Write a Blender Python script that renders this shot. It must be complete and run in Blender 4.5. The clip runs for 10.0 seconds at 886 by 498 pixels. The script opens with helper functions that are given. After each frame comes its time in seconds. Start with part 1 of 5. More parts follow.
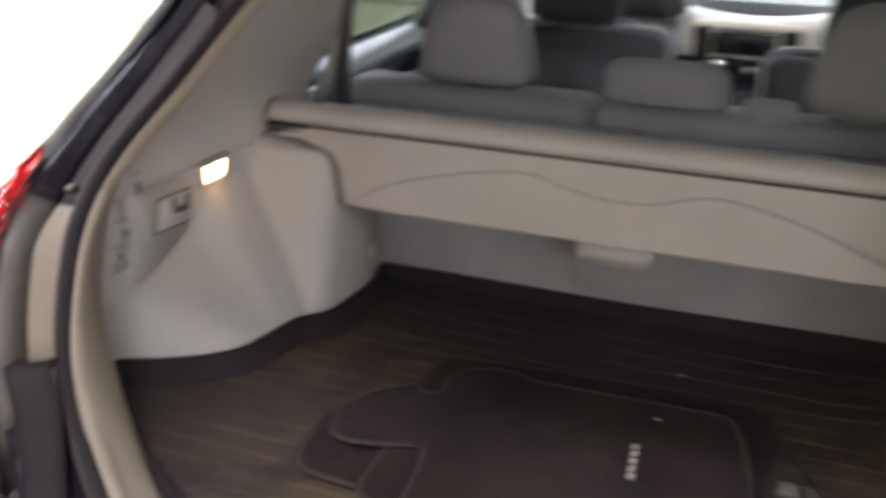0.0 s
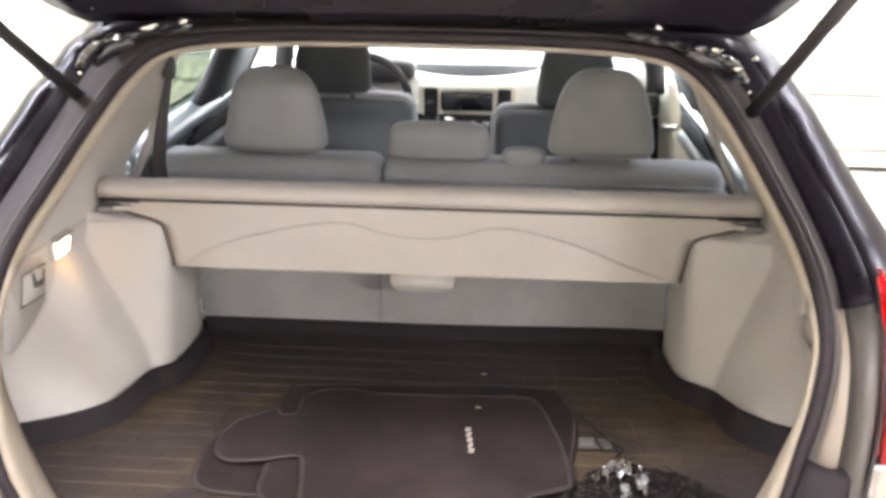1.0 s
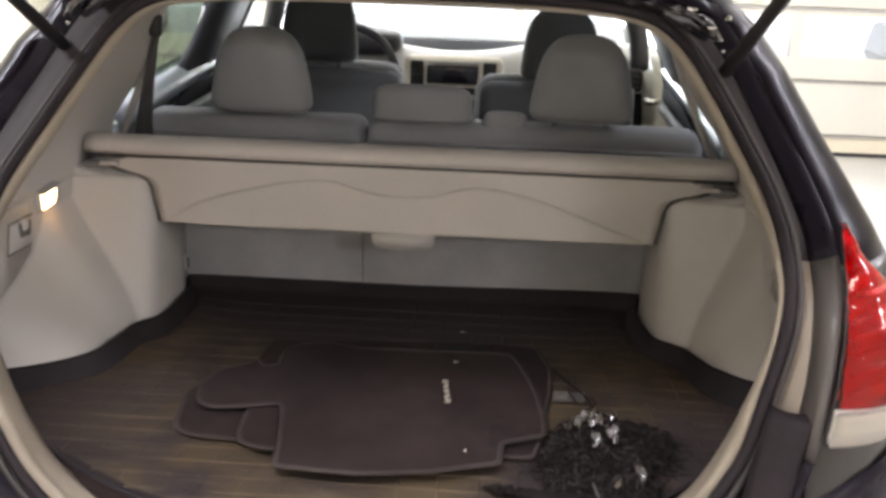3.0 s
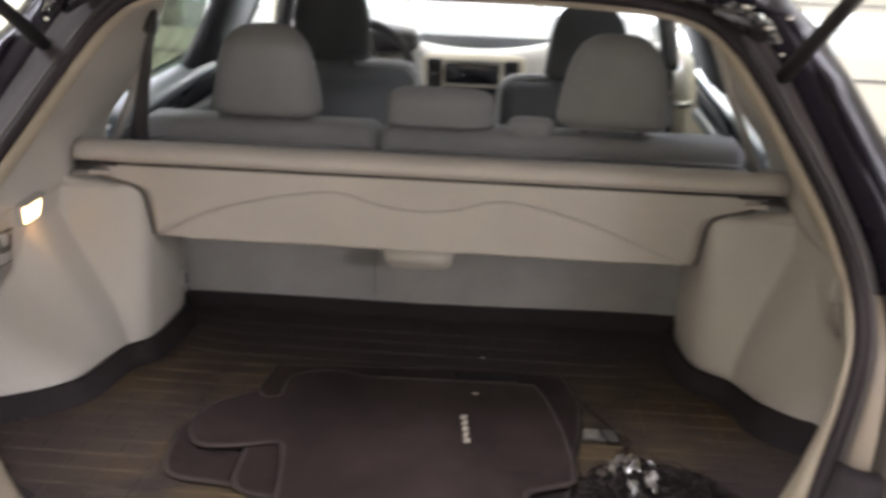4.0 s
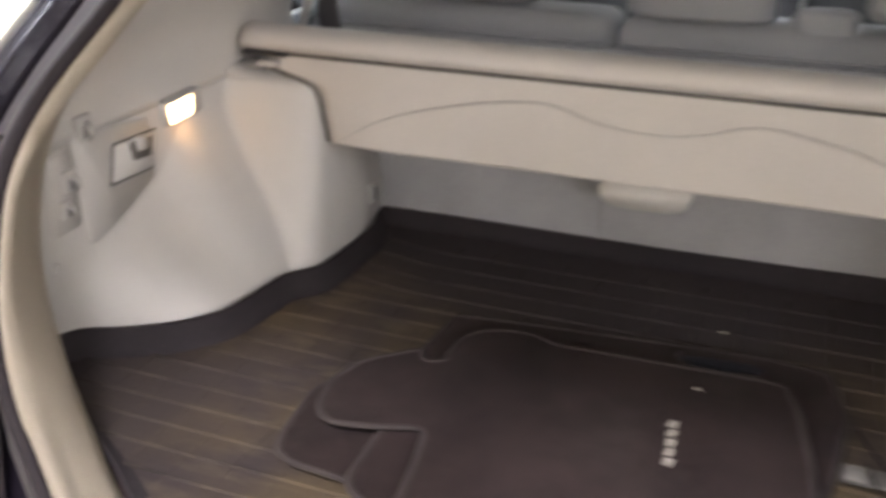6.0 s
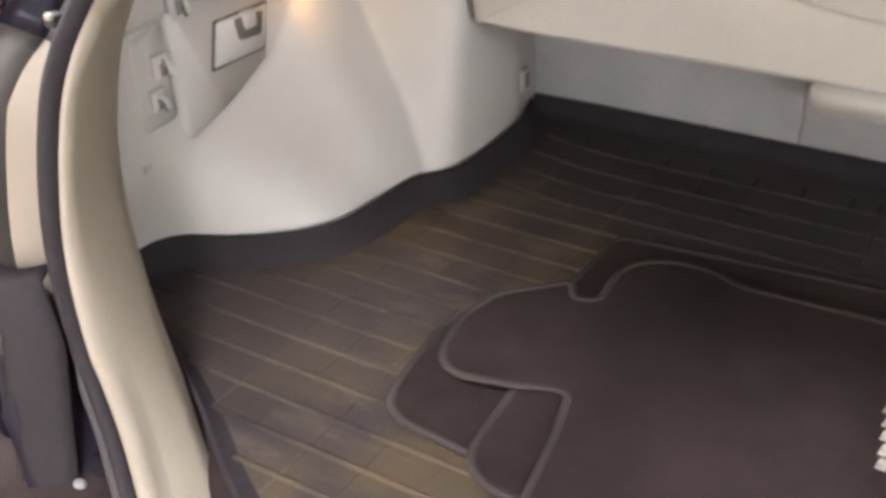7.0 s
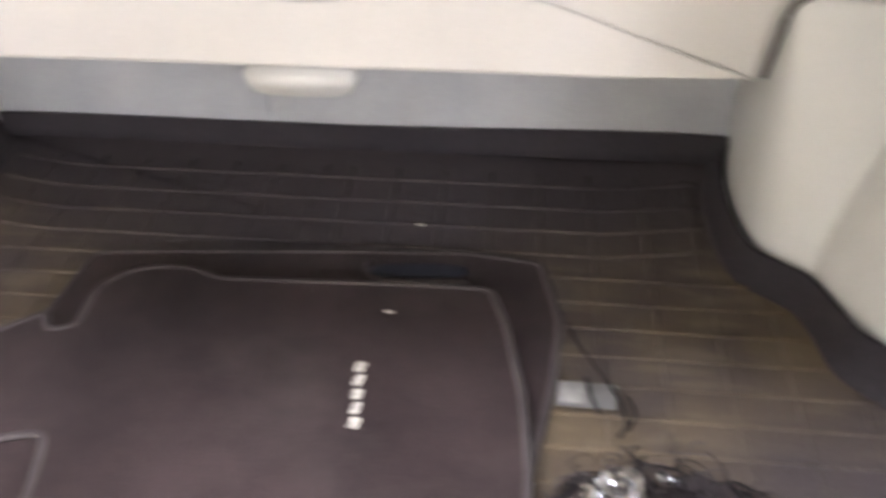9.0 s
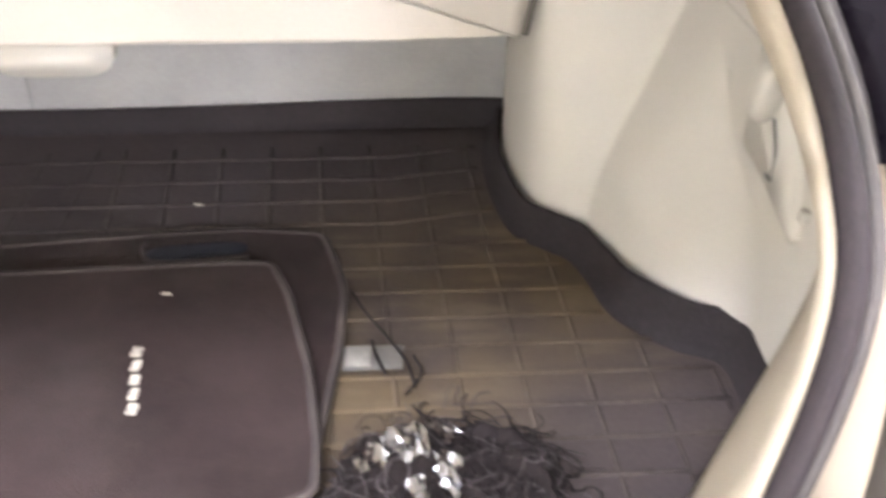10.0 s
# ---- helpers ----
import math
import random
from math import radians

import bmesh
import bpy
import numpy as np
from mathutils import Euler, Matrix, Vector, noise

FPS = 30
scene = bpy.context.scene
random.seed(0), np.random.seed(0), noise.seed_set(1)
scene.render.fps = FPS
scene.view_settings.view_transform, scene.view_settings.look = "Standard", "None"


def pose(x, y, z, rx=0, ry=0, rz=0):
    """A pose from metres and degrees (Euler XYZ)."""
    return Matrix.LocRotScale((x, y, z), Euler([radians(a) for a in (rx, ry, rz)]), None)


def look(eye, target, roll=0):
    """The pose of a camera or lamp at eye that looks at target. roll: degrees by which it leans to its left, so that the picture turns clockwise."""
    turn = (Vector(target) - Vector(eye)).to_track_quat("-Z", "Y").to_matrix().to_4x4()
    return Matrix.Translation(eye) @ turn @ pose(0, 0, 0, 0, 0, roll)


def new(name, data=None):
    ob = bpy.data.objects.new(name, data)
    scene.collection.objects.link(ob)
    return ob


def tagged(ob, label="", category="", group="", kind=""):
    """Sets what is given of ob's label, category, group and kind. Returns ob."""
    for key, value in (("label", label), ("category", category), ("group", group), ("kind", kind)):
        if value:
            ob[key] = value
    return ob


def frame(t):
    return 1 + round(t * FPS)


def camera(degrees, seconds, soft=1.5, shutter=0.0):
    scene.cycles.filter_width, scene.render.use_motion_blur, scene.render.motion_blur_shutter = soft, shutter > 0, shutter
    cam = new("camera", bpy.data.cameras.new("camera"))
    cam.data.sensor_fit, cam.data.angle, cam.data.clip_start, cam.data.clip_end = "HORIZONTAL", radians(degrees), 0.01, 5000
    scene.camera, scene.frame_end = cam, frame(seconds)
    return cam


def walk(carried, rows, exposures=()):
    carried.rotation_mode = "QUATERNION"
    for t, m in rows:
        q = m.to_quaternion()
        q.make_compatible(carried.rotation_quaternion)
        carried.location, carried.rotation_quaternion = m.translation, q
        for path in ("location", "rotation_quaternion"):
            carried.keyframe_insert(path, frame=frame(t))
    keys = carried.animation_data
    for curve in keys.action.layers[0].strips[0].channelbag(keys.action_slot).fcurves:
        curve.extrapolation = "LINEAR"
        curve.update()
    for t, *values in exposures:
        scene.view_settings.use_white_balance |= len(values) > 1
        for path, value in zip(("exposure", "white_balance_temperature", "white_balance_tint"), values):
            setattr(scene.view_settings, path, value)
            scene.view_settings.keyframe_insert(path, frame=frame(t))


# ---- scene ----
cam = camera(46.3, 10.0, soft=3.3, shutter=0.8)
PATH = [
    (0, (0.33, -1.882, 0.86), (-0.348, -0.142, 0.143), 1.3),
    (0.5, (0.202, -2.102, 0.883), (-0.029, -0.221, 0.243), 0.0),
    (1, (0.181, -2.275, 0.939), (0.053, -0.371, 0.338), 0.8),
    (1.5, (0.214, -2.411, 0.932), (0.092, -0.49, 0.391), 0.9),
    (2, (0.246, -2.474, 0.898), (0.103, -0.563, 0.325), 0.6),
    (2.5, (0.236, -2.413, 0.894), (0.1, -0.519, 0.268), 1.3),
    (3.8, (0.158, -2.186, 0.893), (0.092, -0.284, 0.277), 2.1),
    (4, (0.182, -2.138, 0.878), (0.049, -0.246, 0.246), 2.0),
    (4.5, (0.279, -2.011, 0.888), (-0.071, -0.164, 0.205), 2.4),
    (5, (0.35, -1.905, 0.867), (-0.131, -0.098, 0.158), 1.7),
    (5.5, (0.356, -1.789, 0.838), (-0.236, -0.042, 0.065), -0.1),
    (6, (0.269, -1.65, 0.8), (-0.425, 0.022, -0.049), -0.5),
    (6.2, (0.205, -1.591, 0.797), (-0.527, 0.041, -0.099), -0.1),
    (7.3, (0.163, -1.362, 0.732), (-0.771, 0.016, -0.377), -3.8),
    (7.5, (0.174, -1.355, 0.732), (-0.725, 0.047, -0.374), -3.4),
    (8, (0.217, -1.339, 0.74), (-0.503, 0.161, -0.369), -2.6),
    (8.5, (0.267, -1.317, 0.738), (-0.225, 0.276, -0.367), -2.2),
    (9, (0.318, -1.314, 0.759), (0.093, 0.303, -0.396), -1.5),
    (9.5, (0.353, -1.307, 0.758), (0.33, 0.313, -0.415), -1.4),
    (10, (0.364, -1.32, 0.731), (0.484, 0.298, -0.439), 1.0),
]
walk(cam, [(t, look(e, g, r)) for t, e, g, r in PATH],
     exposures=[(0.0, -0.62, 6250, 12), (0.5, 0.13, 6400, 12), (1.0, 0.56, 6400, 12), (1.5, -0.03, 6400, 12), (2.0, -0.48, 6450, 12), (2.5, -0.56, 6500, 12), (4.0, -0.48, 6550, 12), (4.5, -0.32, 6500, 12), (5.0, -0.18, 6500, 12), (5.5, -0.02, 6450, 12), (6.0, 0.12, 6400, 12),
                (7.5, 0.50, 6200, 10), (8.0, 0.66, 6100, 10), (8.5, 0.88, 6050, 10), (9.0, 1.18, 5980, 11), (9.5, 1.38, 6050, 11), (10.0, 1.50, 6150, 11)])

# ---- world and lights ----
world = bpy.data.worlds.new("world")
scene.world = world
world.use_nodes = True
wn = world.node_tree.nodes
sky = wn.new("ShaderNodeTexSky")
sky.sky_type = "NISHITA"
sky.sun_disc = False
sky.sun_elevation = radians(48)
sky.sun_rotation = radians(273)
world.node_tree.links.new(sky.outputs[0], wn["Background"].inputs[0])
wn["Background"].inputs[1].default_value = 0.15
sun = bpy.data.lights.new("sun", "SUN")
sun.energy, sun.angle, sun.color = 5.0, radians(0.5), (1.0, 0.95, 0.88)
so = new("sun", sun)
so.matrix_world = look((-9, 0.5, 10), (0, 0, 0))

# ---- materials ----
def pbr(name, color, rough=0.6, metal=0.0, var=0.12, scale=4.0, grain=60.0, bump=0.15, depth=0.002,
        coat=0.0, alt=None, spec=0.5, rough_var=0.08, sheen=0.0):
    """Principled surface with variation at two scales and a fine relief."""
    m = bpy.data.materials.new(name)
    m.use_nodes = True
    nt = m.node_tree
    p = nt.nodes["Principled BSDF"]
    tc = nt.nodes.new("ShaderNodeTexCoord")
    big = nt.nodes.new("ShaderNodeTexNoise")
    big.inputs["Scale"].default_value = scale
    big.inputs["Detail"].default_value = 6
    big.inputs["Roughness"].default_value = 0.6
    fine = nt.nodes.new("ShaderNodeTexNoise")
    fine.inputs["Scale"].default_value = grain
    fine.inputs["Detail"].default_value = 3
    for n in (big, fine):
        nt.links.new(tc.outputs["Object"], n.inputs["Vector"])
    ramp = nt.nodes.new("ShaderNodeValToRGB")
    ramp.color_ramp.elements[0].position, ramp.color_ramp.elements[1].position = 0.32, 0.7
    lo = [c * (1 - var) for c in color]
    hi = list(alt) if alt else [min(1, c * (1 + var)) for c in color]
    ramp.color_ramp.elements[0].color = (*lo, 1)
    ramp.color_ramp.elements[1].color = (*hi, 1)
    nt.links.new(big.outputs["Fac"], ramp.inputs["Fac"])
    mix = nt.nodes.new("ShaderNodeMix")
    mix.data_type, mix.blend_type = "RGBA", "OVERLAY"
    mix.inputs["Factor"].default_value = min(1.0, 1.5 * var)
    nt.links.new(ramp.outputs["Color"], mix.inputs["A"])
    nt.links.new(fine.outputs["Fac"], mix.inputs["B"])
    nt.links.new(mix.outputs["Result"], p.inputs["Base Color"])
    mr = nt.nodes.new("ShaderNodeMapRange")
    mr.inputs["To Min"].default_value = max(0.02, rough - rough_var)
    mr.inputs["To Max"].default_value = min(1.0, rough + rough_var)
    nt.links.new(big.outputs["Fac"], mr.inputs["Value"])
    nt.links.new(mr.outputs["Result"], p.inputs["Roughness"])
    p.inputs["Metallic"].default_value = metal
    p.inputs["Specular IOR Level"].default_value = spec
    p.inputs["Coat Weight"].default_value = coat
    p.inputs["Coat Roughness"].default_value = 0.05
    p.inputs["Sheen Weight"].default_value = sheen
    if bump:
        b = nt.nodes.new("ShaderNodeBump")
        b.inputs["Strength"].default_value = bump
        b.inputs["Distance"].default_value = depth
        nt.links.new(fine.outputs["Fac"], b.inputs["Height"])
        nt.links.new(b.outputs["Normal"], p.inputs["Normal"])
    return m


def glow(name, color, strength):
    m = bpy.data.materials.new(name)
    m.use_nodes = True
    p = m.node_tree.nodes["Principled BSDF"]
    p.inputs["Base Color"].default_value = (*color, 1)
    p.inputs["Emission Color"].default_value = (*color, 1)
    p.inputs["Emission Strength"].default_value = strength
    return m


def glass(name, color, rough=0.0, ior=1.45):
    m = bpy.data.materials.new(name)
    m.use_nodes = True
    p = m.node_tree.nodes["Principled BSDF"]
    p.inputs["Base Color"].default_value = (*color, 1)
    p.inputs["Transmission Weight"].default_value = 1
    p.inputs["Roughness"].default_value = rough
    p.inputs["IOR"].default_value = ior
    return m


def pane(name, color):
    """Thin window glass: clear, with a weak mirror gloss."""
    m = bpy.data.materials.new(name)
    m.use_nodes = True
    nt = m.node_tree
    nt.nodes.remove(nt.nodes["Principled BSDF"])
    clear = nt.nodes.new("ShaderNodeBsdfTransparent")
    clear.inputs["Color"].default_value = (*color, 1)
    gloss = nt.nodes.new("ShaderNodeBsdfGlossy")
    gloss.inputs["Roughness"].default_value = 0.02
    mix = nt.nodes.new("ShaderNodeMixShader")
    mix.inputs[0].default_value = 0.05
    nt.links.new(clear.outputs[0], mix.inputs[1])
    nt.links.new(gloss.outputs[0], mix.inputs[2])
    nt.links.new(mix.outputs[0], nt.nodes["Material Output"].inputs["Surface"])
    return m


TRIM = pbr("ivory_trim_plastic", (0.445, 0.430, 0.402), 0.55, var=0.05, scale=3, grain=420, bump=0.22, depth=0.0006)
TRIM_GREY = pbr("grey_trim_plastic", (0.41, 0.395, 0.37), 0.6, var=0.05, scale=3, grain=420, bump=0.22, depth=0.0006)
COVER = pbr("ivory_vinyl", (0.455, 0.428, 0.394), 0.6, var=0.05, scale=5, grain=260, bump=0.2, depth=0.0006)
SEAT_BACK = pbr("grey_carpet_backing", (0.328, 0.324, 0.323), 0.95, var=0.1, scale=8, grain=330, bump=0.5, depth=0.0015, spec=0.2)
SEAT = pbr("grey_seat_fabric", (0.262, 0.264, 0.271), 0.95, var=0.08, scale=6, grain=380, bump=0.45, depth=0.001, spec=0.25, sheen=0.1)
# seat fabric paled to carry the rim light from the windscreen
SEAT_RIM_LIT = pbr("rim_lit_seat_fabric", (0.62, 0.63, 0.63), 0.8, sheen=0.8, var=0.06, scale=6, grain=380, bump=0.3, depth=0.0008, spec=0.3)
# shade under the door ledges as a colour; also the floor mat's slot
SLOT_SHADE = pbr("navy_black_slot_shade", (0.012, 0.012, 0.018), 0.7, var=0.15, scale=6, grain=300, bump=0.15, depth=0.0005, spec=0.2)
# SEAT darkened for cabin shade on the front seats; also other dark parts
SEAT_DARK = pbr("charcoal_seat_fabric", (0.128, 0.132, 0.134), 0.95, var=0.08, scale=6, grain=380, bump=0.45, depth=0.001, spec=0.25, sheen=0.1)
RUBBER = pbr("brown_black_rubber", (0.0355, 0.0285, 0.0300), 0.75, var=0.25, scale=3.0, grain=160, bump=0.3, depth=0.0008, alt=(0.046, 0.0365, 0.0370), rough_var=0.12, spec=0.16)
RIB = pbr("dusty_rubber_rib", (0.034, 0.0283, 0.0285), 0.8, var=0.35, scale=9, grain=140, bump=0.3, depth=0.0006, alt=(0.050, 0.041, 0.038), spec=0.15)

CROSS_RIB = pbr("worn_rubber_rib", (0.034, 0.0275, 0.027), 0.8, var=0.3, scale=9, grain=140, bump=0.3, depth=0.0006, alt=(0.046, 0.037, 0.033), spec=0.15)


def dusty(m, dust, amount, y0=-0.24, y1=-0.60):
    """Brown dust in uneven patches, thicker on the worn rear part of the mat; its fade towards the seat also paints the
    shade there.
    """
    nt = m.node_tree
    p = nt.nodes["Principled BSDF"]
    old = p.inputs["Base Color"].links[0].from_socket
    tc = nt.nodes.new("ShaderNodeTexCoord")
    sep = nt.nodes.new("ShaderNodeSeparateXYZ")
    nt.links.new(tc.outputs["Object"], sep.inputs[0])
    rng = nt.nodes.new("ShaderNodeMapRange")
    rng.inputs["From Min"].default_value, rng.inputs["From Max"].default_value = y0, y1
    rng.interpolation_type = "SMOOTHSTEP"
    lean = nt.nodes.new("ShaderNodeMath")
    lean.operation = "ABSOLUTE"
    nt.links.new(sep.outputs["X"], lean.inputs[0])
    reach = nt.nodes.new("ShaderNodeMath")
    reach.operation = "MULTIPLY_ADD"
    reach.inputs[1].default_value = -0.42
    nt.links.new(lean.outputs[0], reach.inputs[0])
    nt.links.new(sep.outputs["Y"], reach.inputs[2])
    nt.links.new(reach.outputs[0], rng.inputs["Value"])
    pat = nt.nodes.new("ShaderNodeTexNoise")
    pat.inputs["Scale"].default_value, pat.inputs["Detail"].default_value = 4.5, 7
    nt.links.new(tc.outputs["Object"], pat.inputs["Vector"])
    pr = nt.nodes.new("ShaderNodeMapRange")
    pr.inputs["From Min"].default_value, pr.inputs["From Max"].default_value = 0.38, 0.62
    nt.links.new(pat.outputs["Fac"], pr.inputs["Value"])
    # the far corners stay clean
    ax = nt.nodes.new("ShaderNodeMath")
    ax.operation = "ABSOLUTE"
    nt.links.new(sep.outputs["X"], ax.inputs[0])
    side = nt.nodes.new("ShaderNodeMapRange")
    side.inputs["From Min"].default_value, side.inputs["From Max"].default_value = 0.38, 0.54
    side.inputs["To Min"].default_value, side.inputs["To Max"].default_value = 0.0, 0.85
    nt.links.new(ax.outputs[0], side.inputs["Value"])
    back = nt.nodes.new("ShaderNodeMapRange")
    back.inputs["From Min"].default_value, back.inputs["From Max"].default_value = -0.42, -0.58
    nt.links.new(sep.outputs["Y"], back.inputs["Value"])
    corner = nt.nodes.new("ShaderNodeMath")
    corner.operation = "MULTIPLY"
    nt.links.new(side.outputs["Result"], corner.inputs[0])
    nt.links.new(back.outputs["Result"], corner.inputs[1])
    clean = nt.nodes.new("ShaderNodeMath")
    clean.operation = "SUBTRACT"
    clean.inputs[0].default_value = 1.0
    nt.links.new(corner.outputs[0], clean.inputs[1])
    both = nt.nodes.new("ShaderNodeMath")
    both.operation = "MULTIPLY"
    nt.links.new(rng.outputs["Result"], both.inputs[0])
    nt.links.new(clean.outputs[0], both.inputs[1])
    mul = nt.nodes.new("ShaderNodeMath")
    mul.operation = "MULTIPLY"
    nt.links.new(both.outputs[0], mul.inputs[0])
    nt.links.new(pr.outputs["Result"], mul.inputs[1])
    sc = nt.nodes.new("ShaderNodeMath")
    sc.operation = "MULTIPLY"
    sc.inputs[1].default_value = amount
    nt.links.new(mul.outputs[0], sc.inputs[0])
    mix = nt.nodes.new("ShaderNodeMix")
    mix.data_type = "RGBA"
    nt.links.new(sc.outputs[0], mix.inputs["Factor"])
    nt.links.new(old, mix.inputs["A"])
    mix.inputs["B"].default_value = (*dust, 1)
    # pale scuffs, drawn out slantwise, where the dust lies
    turn = nt.nodes.new("ShaderNodeMapping")
    turn.inputs["Rotation"].default_value = (0, 0, radians(38))
    turn.inputs["Scale"].default_value = (9, 30, 9)
    nt.links.new(tc.outputs["Object"], turn.inputs["Vector"])
    scuff = nt.nodes.new("ShaderNodeTexNoise")
    scuff.inputs["Scale"].default_value, scuff.inputs["Detail"].default_value = 1.0, 5
    nt.links.new(turn.outputs[0], scuff.inputs["Vector"])
    sr = nt.nodes.new("ShaderNodeMapRange")
    sr.inputs["From Min"].default_value, sr.inputs["From Max"].default_value = 0.52, 0.68
    sr.inputs["To Max"].default_value = 0.42
    nt.links.new(scuff.outputs["Fac"], sr.inputs["Value"])
    amt = nt.nodes.new("ShaderNodeMath")
    amt.operation = "MULTIPLY"
    nt.links.new(sr.outputs["Result"], amt.inputs[0])
    nt.links.new(both.outputs[0], amt.inputs[1])
    pale = nt.nodes.new("ShaderNodeMix")
    pale.data_type = "RGBA"
    nt.links.new(amt.outputs[0], pale.inputs["Factor"])
    nt.links.new(mix.outputs["Result"], pale.inputs["A"])
    pale.inputs["B"].default_value = (0.118, 0.094, 0.068, 1)
    nt.links.new(pale.outputs["Result"], p.inputs["Base Color"])


RIM_RUBBER = pbr("clean_rubber_rim", (0.0250, 0.0210, 0.0226), 0.8, var=0.2, scale=5, grain=160, bump=0.3, depth=0.0008, spec=0.12)
dusty(RUBBER, (0.088, 0.0650, 0.037), 0.85)
dusty(RIB, (0.118, 0.087, 0.050), 0.78)
dusty(CROSS_RIB, (0.098, 0.0735, 0.049), 0.85)
CARPET = pbr("charcoal_carpet_pile", (0.0182, 0.0115, 0.0115), 1.0, var=0.3, scale=5, grain=420, bump=0.8, depth=0.002, alt=(0.0330, 0.0218, 0.0212), spec=0.06, sheen=0.04)


def worn(m, tone, share, scale=3.4):
    """Paler worn patches in the pile."""
    nt = m.node_tree
    p = nt.nodes["Principled BSDF"]
    old = p.inputs["Base Color"].links[0].from_socket
    tc = nt.nodes.new("ShaderNodeTexCoord")
    tex = nt.nodes.new("ShaderNodeTexNoise")
    tex.inputs["Scale"].default_value, tex.inputs["Detail"].default_value, tex.inputs["Roughness"].default_value = scale, 8, 0.65
    nt.links.new(tc.outputs["Object"], tex.inputs["Vector"])
    rng = nt.nodes.new("ShaderNodeMapRange")
    rng.inputs["From Min"].default_value, rng.inputs["From Max"].default_value, rng.inputs["To Max"].default_value = 0.48, 0.70, share
    nt.links.new(tex.outputs["Fac"], rng.inputs["Value"])
    mix = nt.nodes.new("ShaderNodeMix")
    mix.data_type = "RGBA"
    nt.links.new(rng.outputs["Result"], mix.inputs["Factor"])
    nt.links.new(old, mix.inputs["A"])
    mix.inputs["B"].default_value = (*tone, 1)
    nt.links.new(mix.outputs["Result"], p.inputs["Base Color"])


worn(CARPET, (0.066, 0.051, 0.047), 0.36)
BINDING = pbr("grey_mat_binding", (0.036, 0.0290, 0.0283), 0.85, var=0.3, scale=6, grain=500, bump=0.5, depth=0.001, alt=(0.068, 0.056, 0.052), spec=0.15)
SEAL = pbr("black_door_seal", (0.021, 0.017, 0.019), 0.7, spec=0.15, var=0.2, scale=8, grain=200, bump=0.2, depth=0.0005)
PAINT = pbr("dark_grey_metallic_paint", (0.023, 0.0205, 0.0195), 0.38, metal=0.2, var=0.06, scale=4, grain=900, bump=0.05, depth=0.0002, coat=0.3, rough_var=0.04)
# body paint again, made paler for the light on the jamb's outer edge
PAINT_EDGE_LIT = pbr("half_lit_edge_paint", (0.060, 0.053, 0.048), 0.5, var=0.08, scale=5, grain=700, bump=0.05, depth=0.0002, coat=0.1, rough_var=0.05)
# body paint again, with the warm light on the jamb in its tan
PAINT_JAMB_LIT = pbr("warm_lit_jamb_paint", (0.205, 0.170, 0.130), 0.55, metal=0.0, var=0.08, scale=5, grain=700, bump=0.05, depth=0.0002, coat=0.1, rough_var=0.05)
GLOSS_BLACK = pbr("gloss_black_panel", (0.012, 0.011, 0.014), 0.16, var=0.15, scale=4, grain=300, bump=0.02, depth=0.0002, coat=0.8, rough_var=0.05)
BLACK = pbr("black_plastic", (0.022, 0.020, 0.021), 0.5, var=0.2, scale=10, grain=300, bump=0.25, depth=0.0005)
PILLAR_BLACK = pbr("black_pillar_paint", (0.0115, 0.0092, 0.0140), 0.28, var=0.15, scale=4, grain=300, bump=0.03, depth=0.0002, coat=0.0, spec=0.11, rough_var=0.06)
COWL = pbr("matt_dark_dash_skin", (0.018, 0.018, 0.020), 0.95, var=0.1, scale=6, grain=300, bump=0.3, depth=0.0008, spec=0.1)
PILLAR_GREY = pbr("mid_grey_trim", (0.17, 0.165, 0.16), 0.7, var=0.08, scale=6, grain=300, bump=0.2, depth=0.0006)
BELT = pbr("dark_belt_webbing", (0.060, 0.057, 0.058), 0.8, var=0.1, scale=20, grain=500, bump=0.5, depth=0.0008)
DASH = pbr("dash_ivory_plastic", (0.60, 0.59, 0.56), 0.6, var=0.06, scale=4, grain=300, bump=0.2, depth=0.0006, spec=0.3)
DASH_IVORY = pbr("pale_ivory_panel", (0.66, 0.61, 0.49), 0.5, var=0.06, scale=4, grain=300, bump=0.15, depth=0.0005)
# rubber, and the shade of gaps and recesses as one dark grey
SLOT = pbr("grey_rubber_and_gap_shade", (0.105, 0.096, 0.086), 0.8, var=0.15, scale=8, grain=300, bump=0.2, depth=0.0006)
YARD = pbr("sunlit_pale_yard", (0.78, 0.78, 0.77), 0.8, var=0.08, scale=0.6, grain=20, bump=0.1, depth=0.003)
PILLAR_DARK = pbr("dark_pillar_trim", (0.055, 0.056, 0.060), 0.5, var=0.1, scale=6, grain=300, bump=0.2, depth=0.0006)
# bluish daylight on the window ledge, put into its colour
SILL_DARK = pbr("daylit_blue_grey_ledge", (0.30, 0.345, 0.37), 0.35, var=0.1, scale=6, grain=300, bump=0.15, depth=0.0005)
SILL_IVORY = pbr("cream_sill_plastic", (0.455, 0.402, 0.320), 0.75, spec=0.25, var=0.06, scale=4, grain=420, bump=0.2, depth=0.0006)
NET_CORD = pbr("worn_nylon_cord", (0.030, 0.024, 0.024), 0.7, var=0.3, scale=40, grain=500, bump=0.3, depth=0.0006, spec=0.3)
STEEL = pbr("bright_steel", (0.62, 0.61, 0.58), 0.22, metal=1.0, var=0.08, scale=12, grain=200, bump=0.05, depth=0.0002)
CHROME = pbr("silver_trim", (0.70, 0.69, 0.66), 0.18, metal=1.0, var=0.05, scale=10, grain=200, bump=0.02, depth=0.0002)
